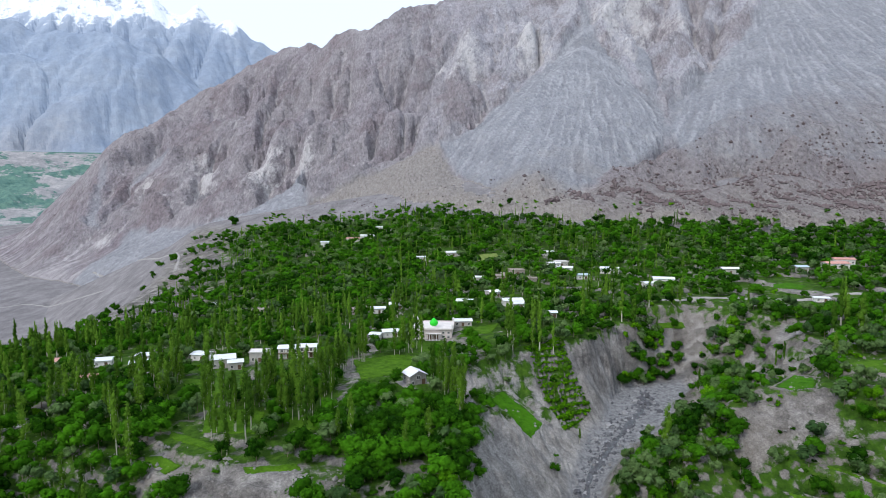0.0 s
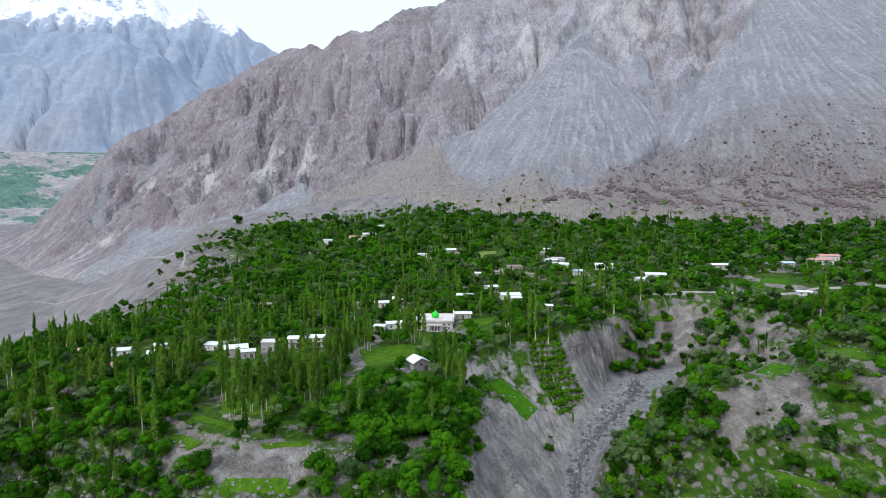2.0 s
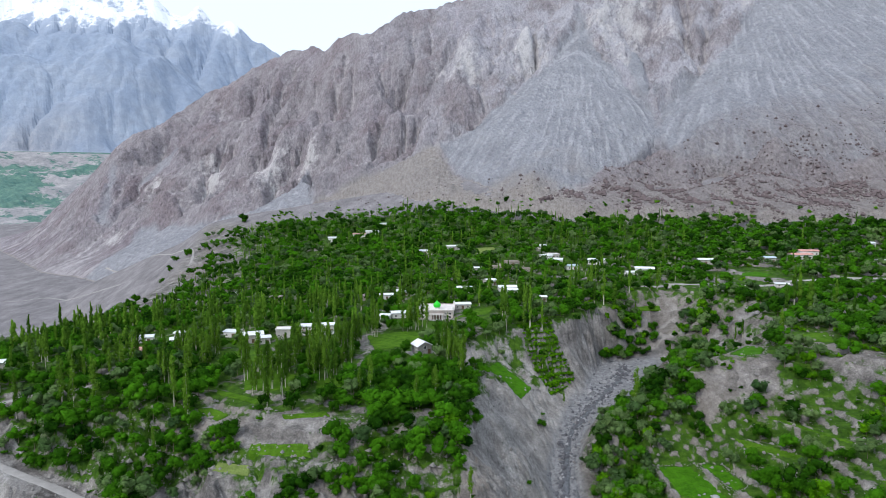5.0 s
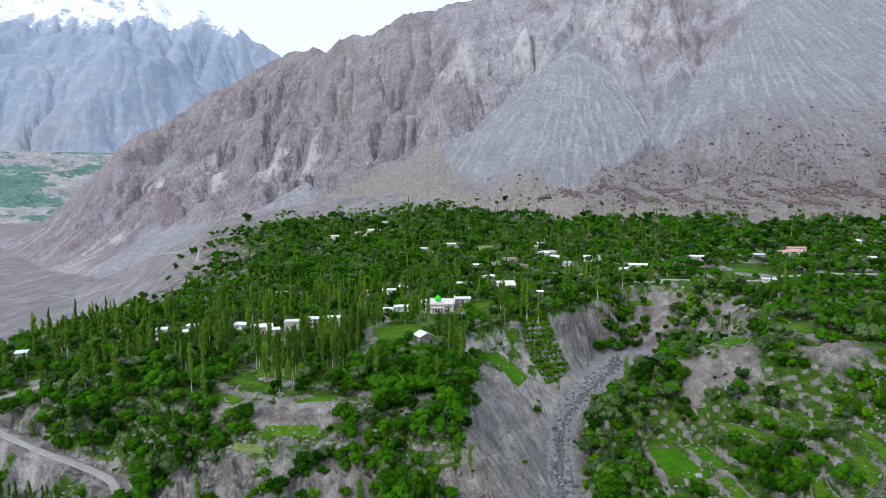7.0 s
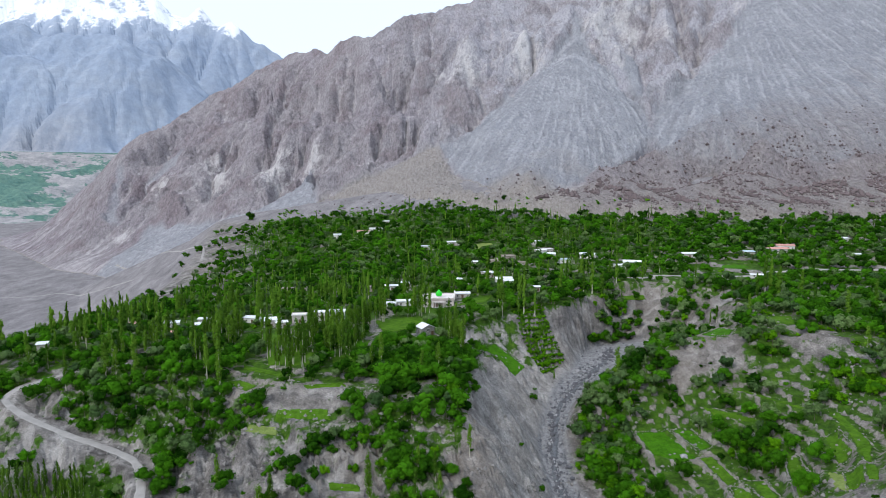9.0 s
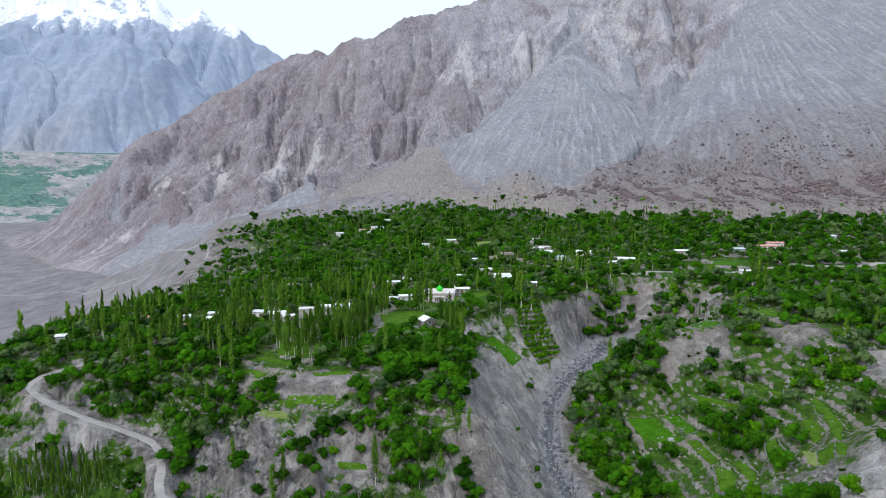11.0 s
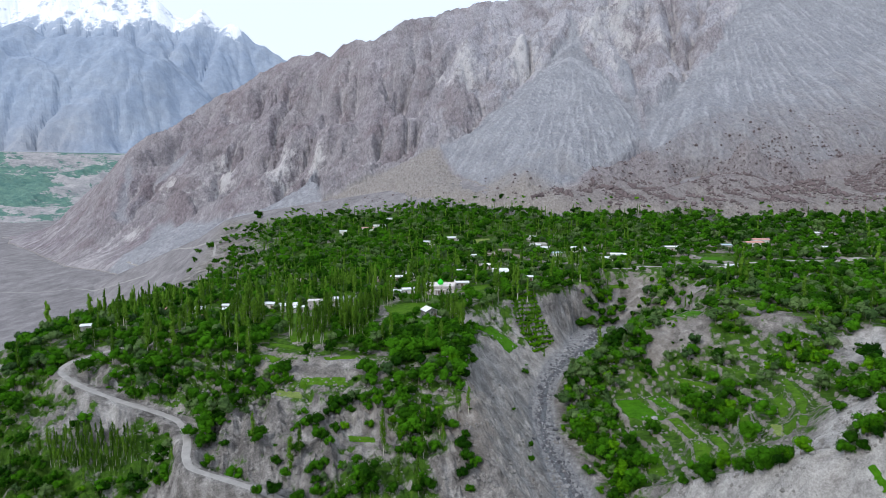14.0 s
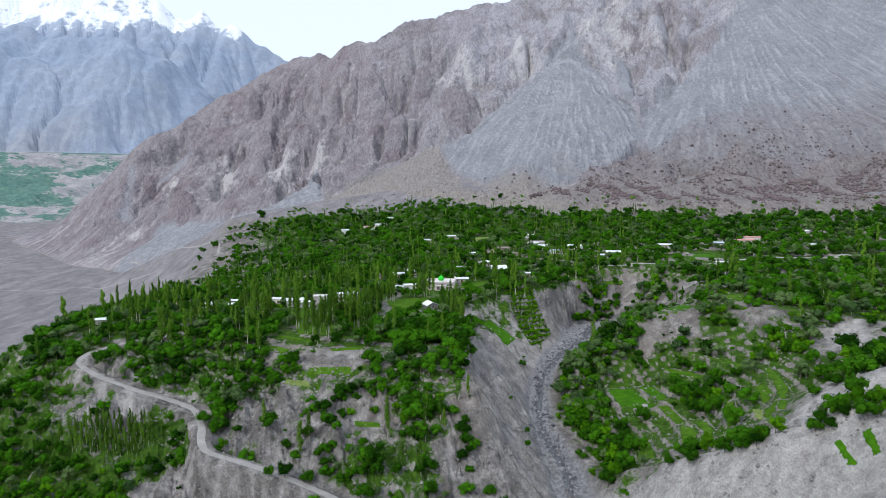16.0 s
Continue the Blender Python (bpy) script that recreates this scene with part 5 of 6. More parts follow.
def shrubs():
    """Low shrubs on the stony slopes, banks and terrace edges."""
    r = np.random.RandomState(77)
    x, y = r.uniform(-260, 260, 9000), r.uniform(45, 420, 9000)
    info = land(x, y)
    seen = np.abs(x) < 0.66 * (y + 131) + 10
    p = np.where(info["side"] < 0, np.interp(info["v"], [90, 150, 180, 230], [0.06, 0.16, 0.25, 0.12]), np.interp(y, [45, 110, 140, 230, 420], [0.04, 0.12, 0.3, 0.4, 0.12]))
    p = p * (1 - 0.8 * info["gorge"]) * (1 - 0.75 * info["bareness"]) * (info["reach"] > 3) * (info["road"] > 3.5) * (1 + 1.6 * fbm(x / 18, y / 18, 3, 121))
    ok = seen & (r.uniform(size=x.shape) < p) & free_ground(x, y, False)
    x, y, z = x[ok], y[ok], info["z"][ok]
    order = np.argsort(np.hypot(x, y + 100))
    fx = r.uniform(-230, 420, 150)
    fy = foot_line(fx) - r.uniform(-14, 62, 150)
    rest = [(a, b, c - 0.1, k, 0.0) for a, b, c, k in zip(fx, fy, land(fx, fy)["z"], r.uniform(0.7, 1.8, 150))]
    for n, i in enumerate(order):
        s = r.uniform(0.5, 1.2)
        if n < 260:
            copy_thing(SHRUB[r.randint(2)], pose(x[i], y[i], z[i] - 0.1, 0, 0, r.uniform(0, 360)) @ Matrix.Scale(s, 4))
        else:
            rest.append((x[i], y[i], z[i] - 0.1, s, r.uniform(0, 6)))
    if rest:
        wood("undergrowth", "low green bushes between the trees", "bushes", rp, [light_proto(broadleaf_lobes, 3.2, 2.3, 0.1, 4, 40, 0.45) for _ in range(3)], rest, LEAF_LIGHT, BARK)


shrubs()

def orchard_rows():
    """Rows of small fruit bushes on the bank terraces above the stream."""
    ring = ORCHARD
    r = np.random.RandomState(9)
    spots = []
    for k in range(7):
        for across in (-0.09, 0.0, 0.09):
            a, b = (Vector(p).lerp(Vector(q), k / 6.5 + across * 0.55) for p, q in (((36, 291), (50, 263)), ((52, 301), (64, 279))))
            for t in np.arange(0, 1, 0.045):
                p = a.lerp(b, float(t))
                x, y = p.x + r.normal(scale=0.2), p.y + r.normal(scale=0.2)
                if inside(np.array([x]), np.array([y]), ring)[0] > 0:
                    spots.append((x, y, height(x, y) - 0.1, r.uniform(0.6, 0.95), r.uniform(0, 6)))
    wood("orchard_rows", "rows of small green fruit bushes on bank terraces", "bushes", rp, [light_proto(broadleaf_lobes, 1.9, 1.7, 0.1, 4, 46, 0.34) for _ in range(3)], spots, LEAF_LIGHT, BARK)


orchard_rows()
for proto in POPLARS + ROUND + WILLOW + YOUNG + SHRUB:
    for o in (*proto.children_recursive, proto):
        bpy.data.objects.remove(o)

# ---- roads ----
ROAD_DUST = simple("road_dust", (0.31, 0.298, 0.287), scale=0.8, vary=0.22, bumps=0.05)


def spline(points, step):
    """Evenly spaced plan points on a smooth curve through the given ones."""
    pts = [Vector(p[:2]).to_3d() for p in points]
    out = []
    for i in range(len(pts) - 1):
        p0, p1, p2, p3 = pts[max(i - 1, 0)], pts[i], pts[i + 1], pts[min(i + 2, len(pts) - 1)]
        n = max(2, int((p2 - p1).length / step))
        for k in range(n):
            t = k / n
            out.append(0.5 * ((2 * p1) + (p2 - p0) * t + (2 * p0 - 5 * p1 + 4 * p2 - p3) * t * t + (3 * p1 - p0 - 3 * p2 + p3) * t ** 3))
    return np.array([(p.x, p.y) for p in out + [pts[-1]]])


def ribbon(name, points, width, material, label, category, lift=0.12, step=1.2, rough=0.3, cross=5):
    """A road or track laid on the ground, with worn edges."""
    c = spline(points, step)
    d = np.gradient(c, axis=0)
    d /= np.linalg.norm(d, axis=1)[:, None] + 1e-9
    side = np.stack([-d[:, 1], d[:, 0]], 1)
    r = np.random.RandomState(len(points))
    w = width * 0.5 * (1 + rough * np.convolve(r.uniform(-1, 1, len(c) + 4), np.ones(5) / 5, "valid"))
    u = np.linspace(-1, 1, cross)
    x = c[:, :1] + side[:, :1] * w[:, None] * u
    y = c[:, 1:] + side[:, 1:] * w[:, None] * u
    z = land(x, y)["z"] + lift - 0.28 * (np.abs(u) > 0.99)
    n, m = x.shape
    idx = np.arange(n * m).reshape(n, m)
    q = np.stack([idx[:-1, :-1], idx[1:, :-1], idx[1:, 1:], idx[:-1, 1:]], -1).reshape(-1, 4)
    ob = mesh_object(name, np.stack([x.ravel(), y.ravel(), z.ravel()], 1), q[:, ::-1], material)
    return tagged(ob, label, category, kind="structure")


ribbon("road", ROAD, 4.8, ROAD_DUST, "pale dusty dirt road winding down the slope", "road", lift=0.1)
ribbon("road", EAST_ROAD, 4.6, ROAD_DUST, "pale dirt road past the oval field", "road", lift=0.45)
for name, pts, w in (("track", [(420, 690), (480, 650), (560, 620), (640, 610)], 1.6), ("track", [(400, 600), (460, 575), (540, 560)], 1.6),
                     ("track", [(-660, 840), (-602, 831), (-563, 842), (-543, 861), (-489, 835), (-403, 785)], 3.0), ("track", [(-539, 1019), (-460, 945), (-386, 871), (-304, 758), (-277, 685)], 3.0),
                     ("footpath", [(-84, 110), (-70, 112), (-62, 104), (-70, 96), (-82, 100)], 1.0), ("footpath", [(-42, 205), (-36, 215), (-40, 228), (-30, 240)], 1.4)):
    ribbon(name, pts, w, ROAD_DUST, "faint pale track on stony ground", "track", lift=0.35 if w > 2 else 0.1, step=4 if w > 2 else 1.0)


# ---- stream and stones ----
def water_material():
    m, nt, bsdf = nodes_of("glacier_water")
    c = ramp(nt, noise_node(nt, 0.8, 6, 0.7), [(0.35, (0.05, 0.054, 0.06)), (0.65, (0.14, 0.15, 0.165))])
    nt.links.new(c, bsdf.inputs["Base Color"])
    bsdf.inputs["Roughness"].default_value = 0.5
    bsdf.inputs["Specular IOR Level"].default_value = 0.3
    bump(nt, bsdf, noise_node(nt, 2.5, 5), 0.5, 0.1)
    return m


BOULDER = simple("pale_boulder", (0.3, 0.3, 0.31), scale=0.8, vary=0.35, bumps=0.15)
BOULDER_DARK = simple("dark_boulder", (0.11, 0.112, 0.125), scale=0.8, vary=0.4, bumps=0.15)
BOULDER_BROWN = simple("brown_boulder", (0.135, 0.108, 0.11), scale=0.3, vary=0.4, bumps=0.3)
BED = [p for p in RIVER[1:] if p[1] < 316]
ribbon("stream", [(p[0] + 1.5 * math.sin(p[1] * 0.16), p[1]) for p in BED], 2.6, water_material(), "thin grey glacier stream between boulders", "stream", lift=0.3, rough=0.9)


def stones(name, label, spots, sizes, material, seed):
    """Loose stones too many to count, each a rough block."""
    r = np.random.RandomState(seed)
    n = len(spots)
    x, y = spots[:, 0], spots[:, 1]
    z = land(x, y)["z"]
    v = OCTA_V[None] * r.uniform(0.7, 1.2, (n, 6, 1)) * (sizes[:, None, None] * r.uniform(0.65, 1.25, (n, 1, 3)))
    v = v + np.stack([x, y, z + sizes * 0.2], 1)[:, None]
    f = (OCTA_F[None] + np.arange(n)[:, None, None] * 6).reshape(-1, 3)
    return tagged(mesh_object(name, v.reshape(-1, 3), f, material), label, "stones", kind="stuff")


r = np.random.RandomState(41)
mid = spline(BED, 0.5)
k = r.randint(0, len(mid), 2600)
spots = mid[k] + r.normal(scale=1.0, size=(2600, 2)) * np.interp(mid[k][:, 1], [240, 275, 310], [2.2, 4.5, 4.5])[:, None] * np.abs(r.normal(size=(2600, 1)))
stones("stream_stones", "dark wet stones crowding the stream bed", spots[:2000], 0.22 + 0.9 * r.uniform(size=2000) ** 3, BOULDER_DARK, 1)
stones("stream_stones", "pale grey stones along the stream bed", spots[2000:], 0.22 + 0.9 * r.uniform(size=600) ** 4, BOULDER, 2)


def scatter(n, x0, x1, y0, y1, rule, seed):
    q = np.random.RandomState(seed)
    x, y = q.uniform(x0, x1, n), q.uniform(y0, y1, n)
    info = land(x, y)
    ok = q.uniform(size=n) < rule(x, y, info)
    return np.stack([x[ok], y[ok]], 1)


a = scatter(105000, -140, 190, 45, 260, lambda x, y, i: np.where((i["side"] < 0), ((i["v"] < 185) + 0.3 * i["gorge"]) * 0.3, 0.12 + 0.2 * (y < 115)) * (i["road"] > 2.5) * np.clip(0.5 + 1.6 * fbm(x / 12, y / 12, 3, 131), 0, 1), 3)
stones("slope_rubble", "grey rubble scattered over bare slopes", a, 0.16 + 0.95 * r.uniform(size=len(a)) ** 4, STONE, 4)
a = scatter(150000, 60, 720, 470, 900, lambda x, y, i: (i["rock"] == 1) * (0.04 + 0.96 * i["debris"]) * np.interp(i["s"], [0.0, 0.03, 0.14, 0.22, 0.34], [0.3, 0.75, 0.75, 0.2, 0.03]) * np.clip(0.32 + 2.4 * fbm(x / 26, y / 120, 4, 141, 0.6), 0, 1) * np.interp(x, [100, 200, 420, 600], [0.5, 1.0, 0.9, 0.5]), 5)
stones("mountain_boulders", "dark brown boulders fallen at the mountain foot", a, 0.5 + 2.6 * r.uniform(size=len(a)) ** 4.5, BOULDER_BROWN, 6)
a = scatter(2500, -180, 300, 560, 900, lambda x, y, i: (i["s"] > -0.09) * (i["s"] < 0.12) * 0.3, 7)
stones("foot_stones", "scattered brown stones on the gravel foot", a, 0.4 + 1.6 * r.uniform(size=len(a)) ** 3, BOULDER_BROWN, 8)


def boulder(x, y, size, material, label, seed):
    q = np.random.RandomState(seed)
    bm = bmesh.new()
    bmesh.ops.create_icosphere(bm, subdivisions=2, radius=1)
    for v in bm.verts:
        v.co *= size * (0.8 + 0.55 * noise.noise(v.co * 1.6 + Vector((seed, 0, 0))))
        v.co.x *= 1.25
        v.co.z *= 0.75
    me = bpy.data.meshes.new("boulder")
    bm.to_mesh(me)
    bm.free()
    me.materials.append(material)
    ob = new("boulder", me)
    ob.matrix_basis = pose(x, y, height(x, y) + size * 0.25, 0, 0, q.uniform(0, 360))
    tagged(ob, label, "boulder", "large boulders")


for n, (x, y, s) in enumerate([(47, 146, 1.5), (50, 140, 1.1), (45, 152, 1.2), (44, 176, 1.0), (70, 272, 1.6), (80, 284, 1.7), (88, 296, 1.4), (63, 262, 1.2), (92, 176, 1.6)]):
    boulder(x, y, s, BOULDER, "large pale boulder lying by the stream", n)
for n in range(26):
    t = r.uniform()
    x, y = (86 + 12 * t + r.normal(scale=3.5), 280 + 28 * t + r.normal(scale=3.0)) if n < 17 else (r.choice([46, 48, 45]) + r.normal(scale=2.0), 150 + 80 * t)
    boulder(x, y, r.uniform(0.7, 1.7), BOULDER_DARK, "dark wet boulder lying in the stream bed", n + 50)
for n, (x, y, s) in enumerate([(112, 690, 4.5), (107, 688, 3.6), (118, 688, 3.4), (203, 700, 4.6), (209, 696, 3.6), (198, 698, 3.0), (330, 640, 3.4), (250, 630, 3.0), (360, 800, 3.6), (150, 700, 2.8), (280, 600, 2.8), (390, 600, 3.0)]):
    boulder(x, y, s, BOULDER_BROWN, "large dark brown boulder fallen from the mountain", n + 20)

# ---- houses ----
TIN = simple("white_tin_roof", (0.72, 0.75, 0.78), rough=0.45, scale=1.2, vary=0.1, spec=0.4)
TIN_RED = simple("faded_red_roof", (0.55, 0.3, 0.26), rough=0.6, vary=0.25)
TIN_BLUE = simple("pale_blue_roof", (0.45, 0.56, 0.62), rough=0.5, vary=0.15)
MUD = simple("mud_roof", (0.3, 0.265, 0.235), vary=0.25)
PLASTER = simple("grey_plaster", (0.42, 0.4, 0.38), vary=0.2)
WHITEWASH = simple("whitewashed_wall", (0.68, 0.67, 0.66), vary=0.12)
MUDWALL = simple("mud_wall", (0.3, 0.262, 0.235), vary=0.22)
STONEWORK = simple("stone_masonry", (0.3, 0.285, 0.28), scale=3, vary=0.35, bumps=0.08)
TIMBER = simple("brown_timber", (0.13, 0.085, 0.055), scale=4, vary=0.3)
GLASS = simple("dark_window_glass", (0.03, 0.035, 0.04), rough=0.15, vary=0.2, spec=0.5)
FRAME = simple("painted_window_frame", (0.6, 0.6, 0.58), vary=0.1)


def window(parent, x, y, z, w, h, nx=0, ny=-1):
    """A framed window set on a wall that faces nx, ny: a window frame with its pane."""
    bm = bmesh.new()
    t = 0.12

    def slab(u0, u1, z0, z1, d0, d1):
        if ny:
            box(bm, x + u0, x + u1, min(y + ny * d0, y + ny * d1), max(y + ny * d0, y + ny * d1), z0, z1)
        else:
            box(bm, min(x + nx * d0, x + nx * d1), max(x + nx * d0, x + nx * d1), y + u0, y + u1, z0, z1)

    for u0, u1, z0, z1 in ((-w / 2, -w / 2 + t, z, z + h), (w / 2 - t, w / 2, z, z + h), (-w / 2 + t, w / 2 - t, z + h - t, z + h), (-w / 2 - 0.08, w / 2 + 0.08, z - 0.1, z), (-0.04, 0.04, z, z + h - t)):
        slab(u0, u1, z0, z1, -0.05, 0.09)
    ob = part("window", bm, FRAME, parent)
    bm = bmesh.new()
    slab(-w / 2 + t, w / 2 - t, z, z + h - t, -0.02, 0.03)
    part("pane", bm, GLASS, ob)


def door(parent, x, y, w=1.1, h=2.05):
    bm = boxes((x - w / 2 - 0.1, x - w / 2, y - 0.1, y + 0.05, 0, h), (x + w / 2, x + w / 2 + 0.1, y - 0.1, y + 0.05, 0, h), (x - w / 2 - 0.1, x + w / 2 + 0.1, y - 0.1, y + 0.05, h, h + 0.12))
    ob = part("door", bm, TIMBER, parent)
    part("panel", boxes((x - w / 2, x - 0.01, y - 0.06, y + 0.02, 0, h), (x + 0.01, x + w / 2, y - 0.06, y + 0.02, 0, h)), TIMBER, ob)


def roof_sheet(w, d, z, rise, over=0.6, ribs=True):
    """A shallow two-sided sheet roof with standing ribs."""
    bm = bmesh.new()
    hw, hd = w / 2 + over, d / 2 + over
    t, n = 0.14, max(3, int((w + 2 * over) / 0.9))
    cuts = [(-hw, 0.0)]
    for i in range(n if ribs else 0):
        x = -hw + 2 * hw * (i + 0.5) / n
        cuts += [(x - 0.05, 0.0), (x, 0.07), (x + 0.05, 0.0)]
    cuts.append((hw, 0.0))
    ring_solid(bm, [[(x, -hd, z), (x, 0, z + rise), (x, hd, z), (x, hd, z + t + e), (x, 0, z + rise + t + e), (x, -hd, z + t + e)] for x, e in cuts])
    bmesh.ops.recalc_face_normals(bm, faces=bm.faces)
    return bm


def house(x, y, w, d, h, turn, roof, storeys, seed):
    q = np.random.RandomState(seed)
    px, py = np.array([(x + sx * w / 2, y + sy * d / 2) for sx in (-1, 0, 1) for sy in (-1, 0, 1)]).T
    zz = land(px, py)["z"]
    z = float(np.median(zz))
    drop = z - float(zz.min()) + 0.6
    look_of = {"tin": "white sheet-metal", "red": "faded red sheet-metal", "blue": "pale blue sheet-metal", "flat": "flat pale", "mud": "flat mud"}[roof]
    wall_m, wall_word = {"mud": (MUDWALL, "mud-walled"), "flat": (PLASTER, "grey plastered")}.get(roof, ((WHITEWASH, "whitewashed") if q.uniform() < 0.55 else (PLASTER, "grey plastered")))
    ob = thing("house", pose(x, y, z, 0, 0, turn), "%s %s village house with a %s roof" % (wall_word, "two-storey" if storeys == 2 else "low", look_of), "house", "village houses")
    part("plinth", boxes((-w / 2 - 0.15, w / 2 + 0.15, -d / 2 - 0.15, d / 2 + 0.15, -drop, 0.25)), STONEWORK, ob, "stone plinth")
    t = 0.35
    bm = boxes((-w / 2, w / 2, -d / 2, -d / 2 + t, 0.25, h), (-w / 2, w / 2, d / 2 - t, d / 2, 0.25, h), (-w / 2, -w / 2 + t, -d / 2 + t, d / 2 - t, 0.25, h), (w / 2 - t, w / 2, -d / 2 + t, d / 2 - t, 0.25, h))
    if roof in ("tin", "red", "blue"):
        for s in (-1, 1):
            a, b = s * w / 2, s * (w / 2 - t)
            ring_solid(bm, [[(k, -d / 2, h), (k, d / 2, h), (k, 0, h + 0.09 * d)] for k in (min(a, b), max(a, b))])
    part("wall", bm, wall_m, ob)
    if roof in ("tin", "red", "blue"):
        part("roof", roof_sheet(w, d, h, 0.1 * d), {"tin": TIN, "red": TIN_RED, "blue": TIN_BLUE}[roof], ob)
    else:
        bm = boxes((-w / 2 - 0.3, w / 2 + 0.3, -d / 2 - 0.3, d / 2 + 0.3, h, h + 0.25))
        part("roof", bm, MUD if roof == "mud" else WHITEWASH, ob)
        part("parapet", boxes((-w / 2 - 0.3, w / 2 + 0.3, -d / 2 - 0.3, -d / 2, h + 0.25, h + 0.5), (-w / 2 - 0.3, w / 2 + 0.3, d / 2, d / 2 + 0.3, h + 0.25, h + 0.5),
                              (-w / 2 - 0.3, -w / 2, -d / 2, d / 2, h + 0.25, h + 0.5), (w / 2, w / 2 + 0.3, -d / 2, d / 2, h + 0.25, h + 0.5)), wall_m, ob)
    n = max(2, int(w / 3))
    for lev in range(storeys):
        z0 = 0.95 + lev * 2.3
        for i in range(n):
            u = -w / 2 + w * (i + 0.5) / n
            if lev == 0 and i == n // 2:
                door(ob, u, -d / 2, h=min(2.05, h - 0.4))
            else:
                window(ob, u, -d / 2, z0, 1.1, min(1.2, h - z0 - 0.25))
        window(ob, w / 2, 0, z0, 1.0, min(1.1, h - z0 - 0.25), 1, 0)
        window(ob, -w / 2, 0, z0, 1.0, min(1.1, h - z0 - 0.25), -1, 0)
    if storeys == 2:
        part("balcony", boxes((-w / 2, w / 2, -d / 2 - 1.3, -d / 2 - 0.16, 2.55, 2.72), (-w / 2, w / 2, -d / 2 - 1.3, -d / 2 - 1.2, 3.45, 3.55)), TIMBER, ob)
        for i in range(4):
            u = -w / 2 + 0.1 + (w - 0.3) * i / 3
            part("post", boxes((u, u + 0.14, -d / 2 - 1.3, -d / 2 - 1.16, -drop, h)), TIMBER, ob)
    return ob


for n, row in enumerate(HOUSES + HOUSES_EAST):
    house(*row, 200 + n)


# ---- mosque ----
ROSE = simple("pale_rose_plaster", (0.56, 0.5, 0.48), vary=0.12)
ROSE_ROOF = simple("pale_concrete_roof", (0.66, 0.62, 0.61), vary=0.14)
GREEN_DOME = simple("bright_green_dome_paint", (0.015, 0.6, 0.02), rough=0.4, vary=0.15, spec=0.4)
GILT = simple("dull_gilt", (0.5, 0.36, 0.1), rough=0.4, metal=0.8)


def mosque(x, y, turn):
    w, d, h = 18.0, 16.5, 4.9
    z = height(x, y - 4) + 0.1
    ob = thing("mosque", pose(x, y, z, 0, 0, turn), "pale rose village mosque with a bright green dome", "mosque")
    part("plinth", boxes((-w / 2 - 0.5, w / 2 + 0.5, -d / 2 - 0.5, d / 2 + 0.5, -3.5, 0.3)), STONEWORK, ob, "stone plinth")
    t = 0.4
    part("wall", boxes((-w / 2, w / 2, -d / 2, -d / 2 + t, 0.3, h), (-w / 2, w / 2, d / 2 - t, d / 2, 0.3, h), (-w / 2, -w / 2 + t, -d / 2 + t, d / 2 - t, 0.3, h), (w / 2 - t, w / 2, -d / 2 + t, d / 2 - t, 0.3, h)), ROSE, ob)
    part("roof", boxes((-w / 2 - 0.7, w / 2 + 0.7, -d / 2 - 0.7, d / 2 + 0.7, h, h + 0.3)), ROSE_ROOF, ob)
    e = 0.45
    part("parapet", boxes((-w / 2 - 0.7, w / 2 + 0.7, -d / 2 - 0.7, -d / 2 - 0.45, h + 0.3, h + 0.3 + e), (-w / 2 - 0.7, w / 2 + 0.7, d / 2 + 0.45, d / 2 + 0.7, h + 0.3, h + 0.3 + e),
                          (-w / 2 - 0.7, -w / 2 - 0.45, -d / 2 - 0.45, d / 2 + 0.45, h + 0.3, h + 0.3 + e), (w / 2 + 0.45, w / 2 + 0.7, -d / 2 - 0.45, d / 2 + 0.45, h + 0.3, h + 0.3 + e)), ROSE, ob)
    bm = bmesh.new()
    turned(bm, [(1.5, h + 0.3), (1.5, h + 0.9), (1.7, h + 0.95), (1.7, h + 1.1)], 14, (0, -3.2))
    drum = part("drum", bm, WHITEWASH, ob)
    bm = bmesh.new()
    turned(bm, [(1.5, h + 1.1), (1.95, h + 1.7), (2.1, h + 2.3), (1.95, h + 2.9), (1.5, h + 3.5), (0.9, h + 4.1), (0.35, h + 4.6), (0.05, h + 5.0)], 18, (0, -3.2))
    dome = part("dome", bm, GREEN_DOME, ob, "bright green pointed dome")
    bm = bmesh.new()
    turned(bm, [(0.07, h + 4.9), (0.05, h + 5.5), (0.02, h + 5.9)], 6, (0, -3.2))
    part("finial", bm, GILT, dome)
    for sx, sy in ((-1, -1), (1, -1), (-1, 1), (1, 1)):
        bm = bmesh.new()
        turned(bm, [(0.42, h + 0.3), (0.42, h + 1.6), (0.55, h + 1.7), (0.55, h + 1.85), (0.4, h + 2.0), (0.25, h + 2.5), (0.03, h + 2.9)], 8, (sx * (w / 2 + 0.1), sy * (d / 2 + 0.1)))
        part("turret", bm, WHITEWASH, ob)
    for u in (-7.4, -4.9, 4.9, 7.4):
        for z0, hh in ((0.95, 1.3), (3.0, 1.1)):
            window(ob, u, -d / 2, z0, 1.2, hh)
    for v in (-5.5, -1.8, 1.8, 5.5):
        window(ob, w / 2, v, 1.1, 1.2, 1.7, 1, 0)
        window(ob, -w / 2, v, 1.1, 1.2, 1.7, -1, 0)
    part("porch_roof", boxes((-3.7, 3.7, -d / 2 - 2.4, -d / 2 - 0.72, 3.35, 3.6)), ROSE_ROOF, ob)
    part("step", boxes((-3.7, 3.7, -d / 2 - 2.7, -d / 2 - 0.5, -0.8, 0.15)), STONEWORK, ob)
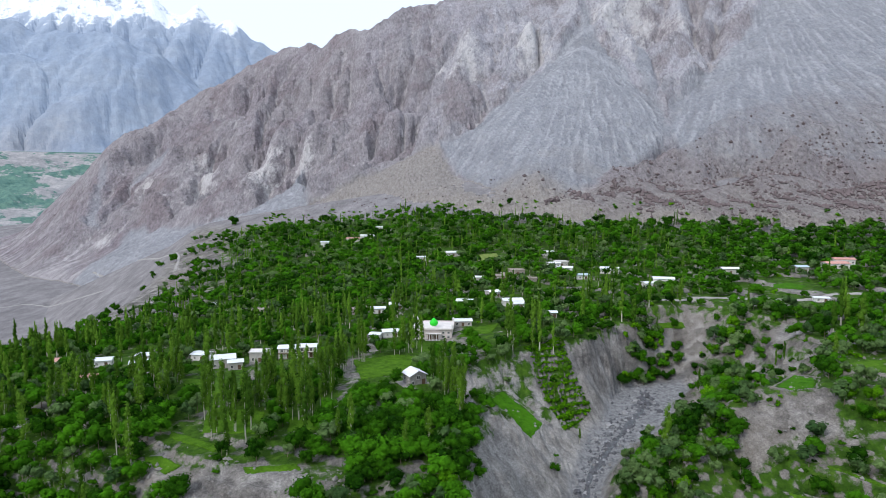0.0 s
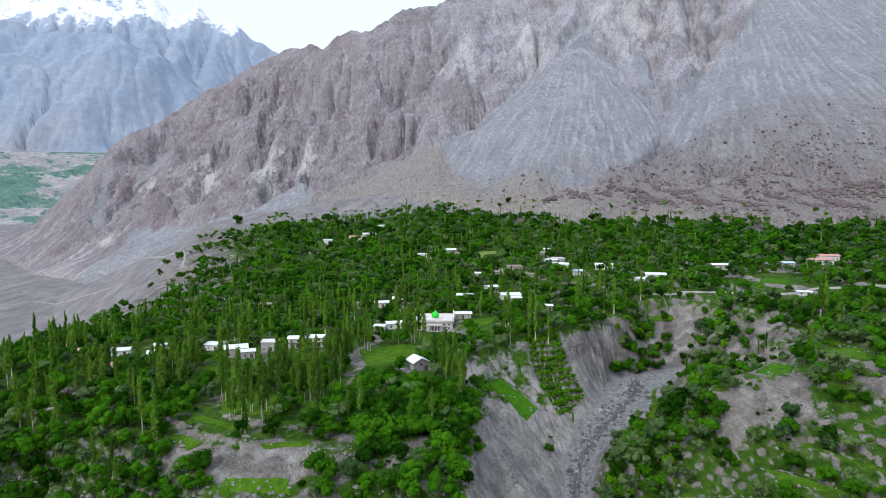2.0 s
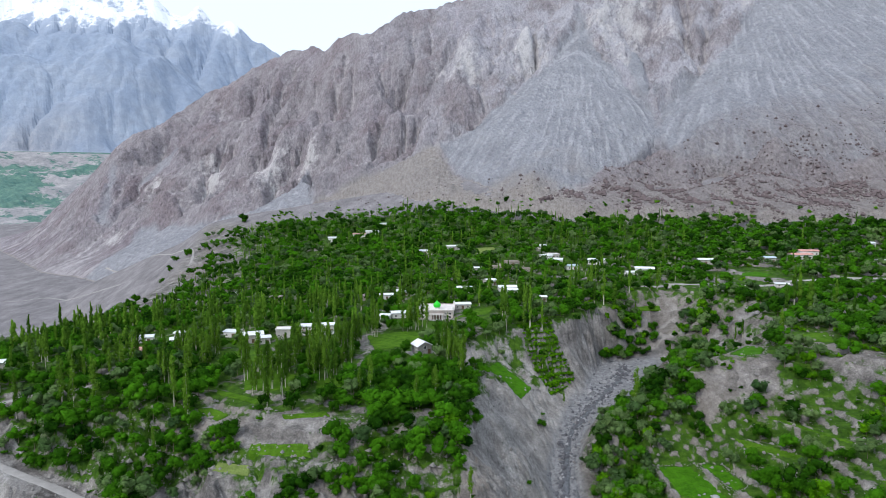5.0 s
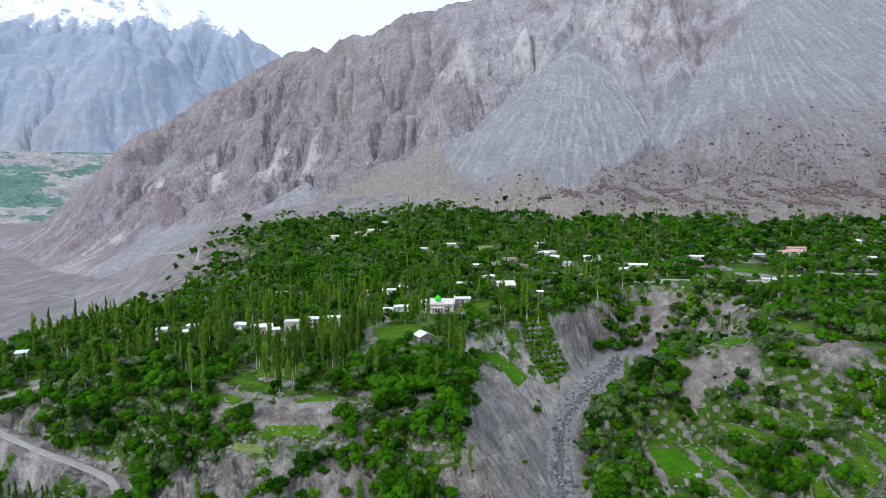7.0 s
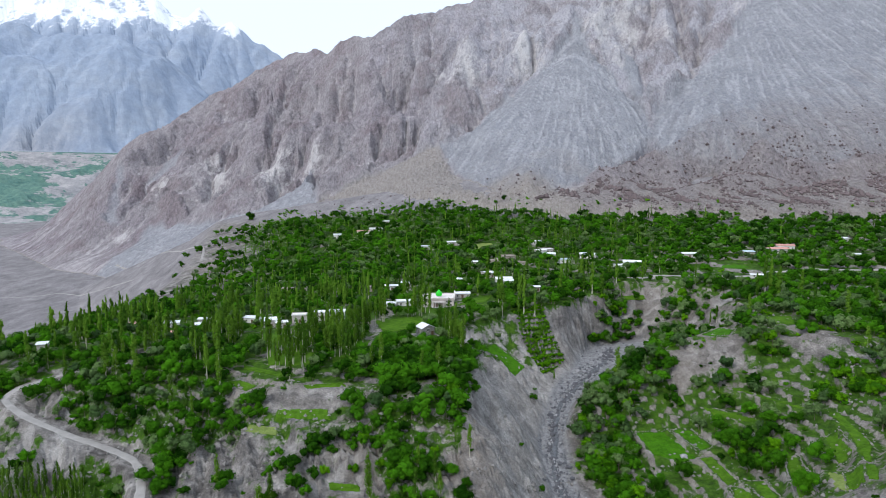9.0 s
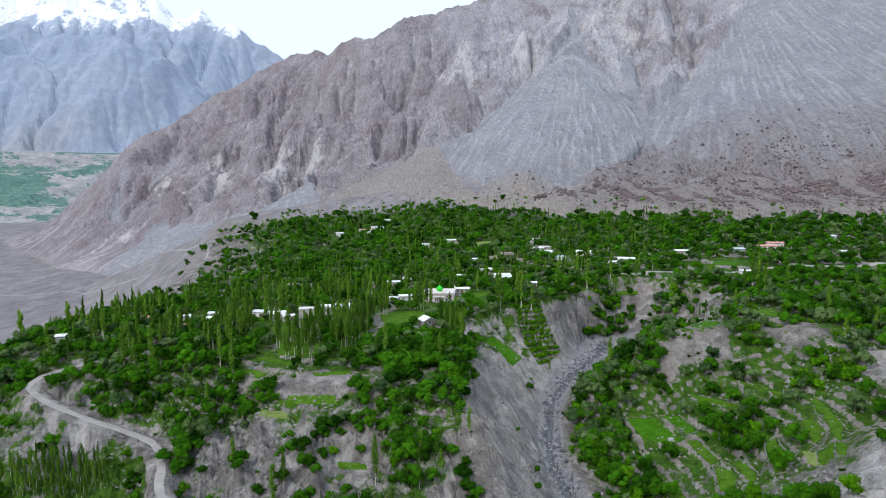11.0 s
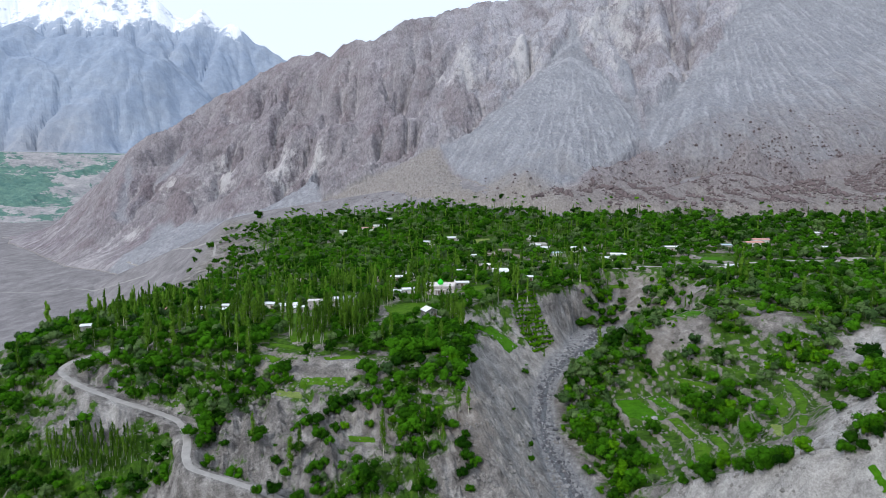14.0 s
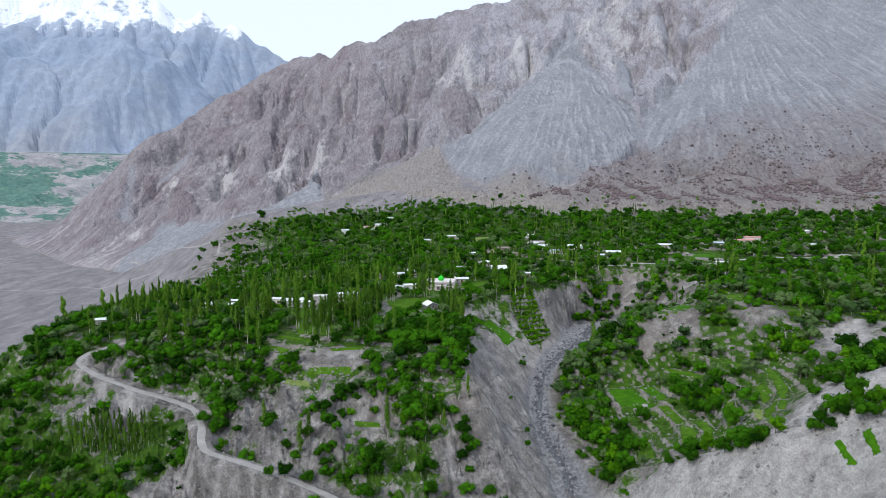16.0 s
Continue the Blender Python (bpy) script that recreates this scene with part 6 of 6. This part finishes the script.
    for i in range(5):
        u = -3.4 + 1.7 * i
        bm = bmesh.new()
        turned(bm, [(0.26, 0.15), (0.26, 0.4), (0.17, 0.5), (0.17, 3.0), (0.27, 3.15), (0.27, 3.35)], 8, (u, -d / 2 - 2.1))
        part("column", bm, WHITEWASH, ob)
    for i in range(4):
        u = -2.55 + 1.7 * i
        bm = bmesh.new()
        n = 9
        arc = [(u + 0.85 * math.cos(math.pi * k / n), 2.5 + 0.75 * math.sin(math.pi * k / n)) for k in range(n + 1)]
        for (x0, z0), (x1, z1) in zip(arc, arc[1:]):
            ring_solid(bm, [[(x0, yy, z0), (x0, yy, 3.35), (x1, yy, 3.35), (x1, yy, z1)] for yy in (-d / 2 - 2.2, -d / 2 - 2.02)])
        bmesh.ops.recalc_face_normals(bm, faces=bm.faces)
        part("arch", bm, ROSE, ob)
    for u in (-1.7, 0, 1.7):
        door(ob, u, -d / 2, 1.2, 2.3)
    return ob


mosque(-4.3, 325.5, -3)


def hut(x, y, turn):
    """Stone house with a steep white gable roof on a walled ledge."""
    w, d, h = 6.8, 6.6, 3.7
    z = height(x, y) + 0.1
    ob = thing("gabled_house", pose(x, y, z, 0, 0, turn), "grey stone house with a white gable roof", "house")
    part("terrace_wall", boxes((-w / 2 - 2.6, w / 2 + 2.6, -d / 2 - 3.0, d / 2 + 1.5, -4.5, -0.05)), STONEWORK, ob, "rough stone terrace wall")
    t = 0.4
    bm = boxes((-w / 2, w / 2, -d / 2, -d / 2 + t, 0, h), (-w / 2, w / 2, d / 2 - t, d / 2, 0, h), (-w / 2, -w / 2 + t, -d / 2 + t, d / 2 - t, 0, h), (w / 2 - t, w / 2, -d / 2 + t, d / 2 - t, 0, h))
    for a in (-d / 2, d / 2 - t):
        ring_solid(bm, [[(-w / 2, k, h), (w / 2, k, h), (0, k, h + 1.75)] for k in (a, a + t)])
    bmesh.ops.recalc_face_normals(bm, faces=bm.faces)
    part("wall", bm, STONEWORK, ob)
    roof = roof_sheet(d, w, h, 1.85, 0.55)
    bmesh.ops.rotate(roof, verts=roof.verts, cent=(0, 0, 0), matrix=Matrix.Rotation(math.pi / 2, 3, "Z"))
    part("roof", roof, TIN, ob, "white ribbed sheet roof")
    window(ob, 0, -d / 2, 2.3, 1.5, 1.4)
    window(ob, -2.3, -d / 2, 0.7, 1.0, 1.1)
    door(ob, 2.2, -d / 2)
    for v in (-1.8, 1.8):
        window(ob, w / 2, v, 1.2, 1.1, 1.2, 1, 0)
        window(ob, -w / 2, v, 1.2, 1.1, 1.2, -1, 0)
    return ob


hut(-11, 252, 28)
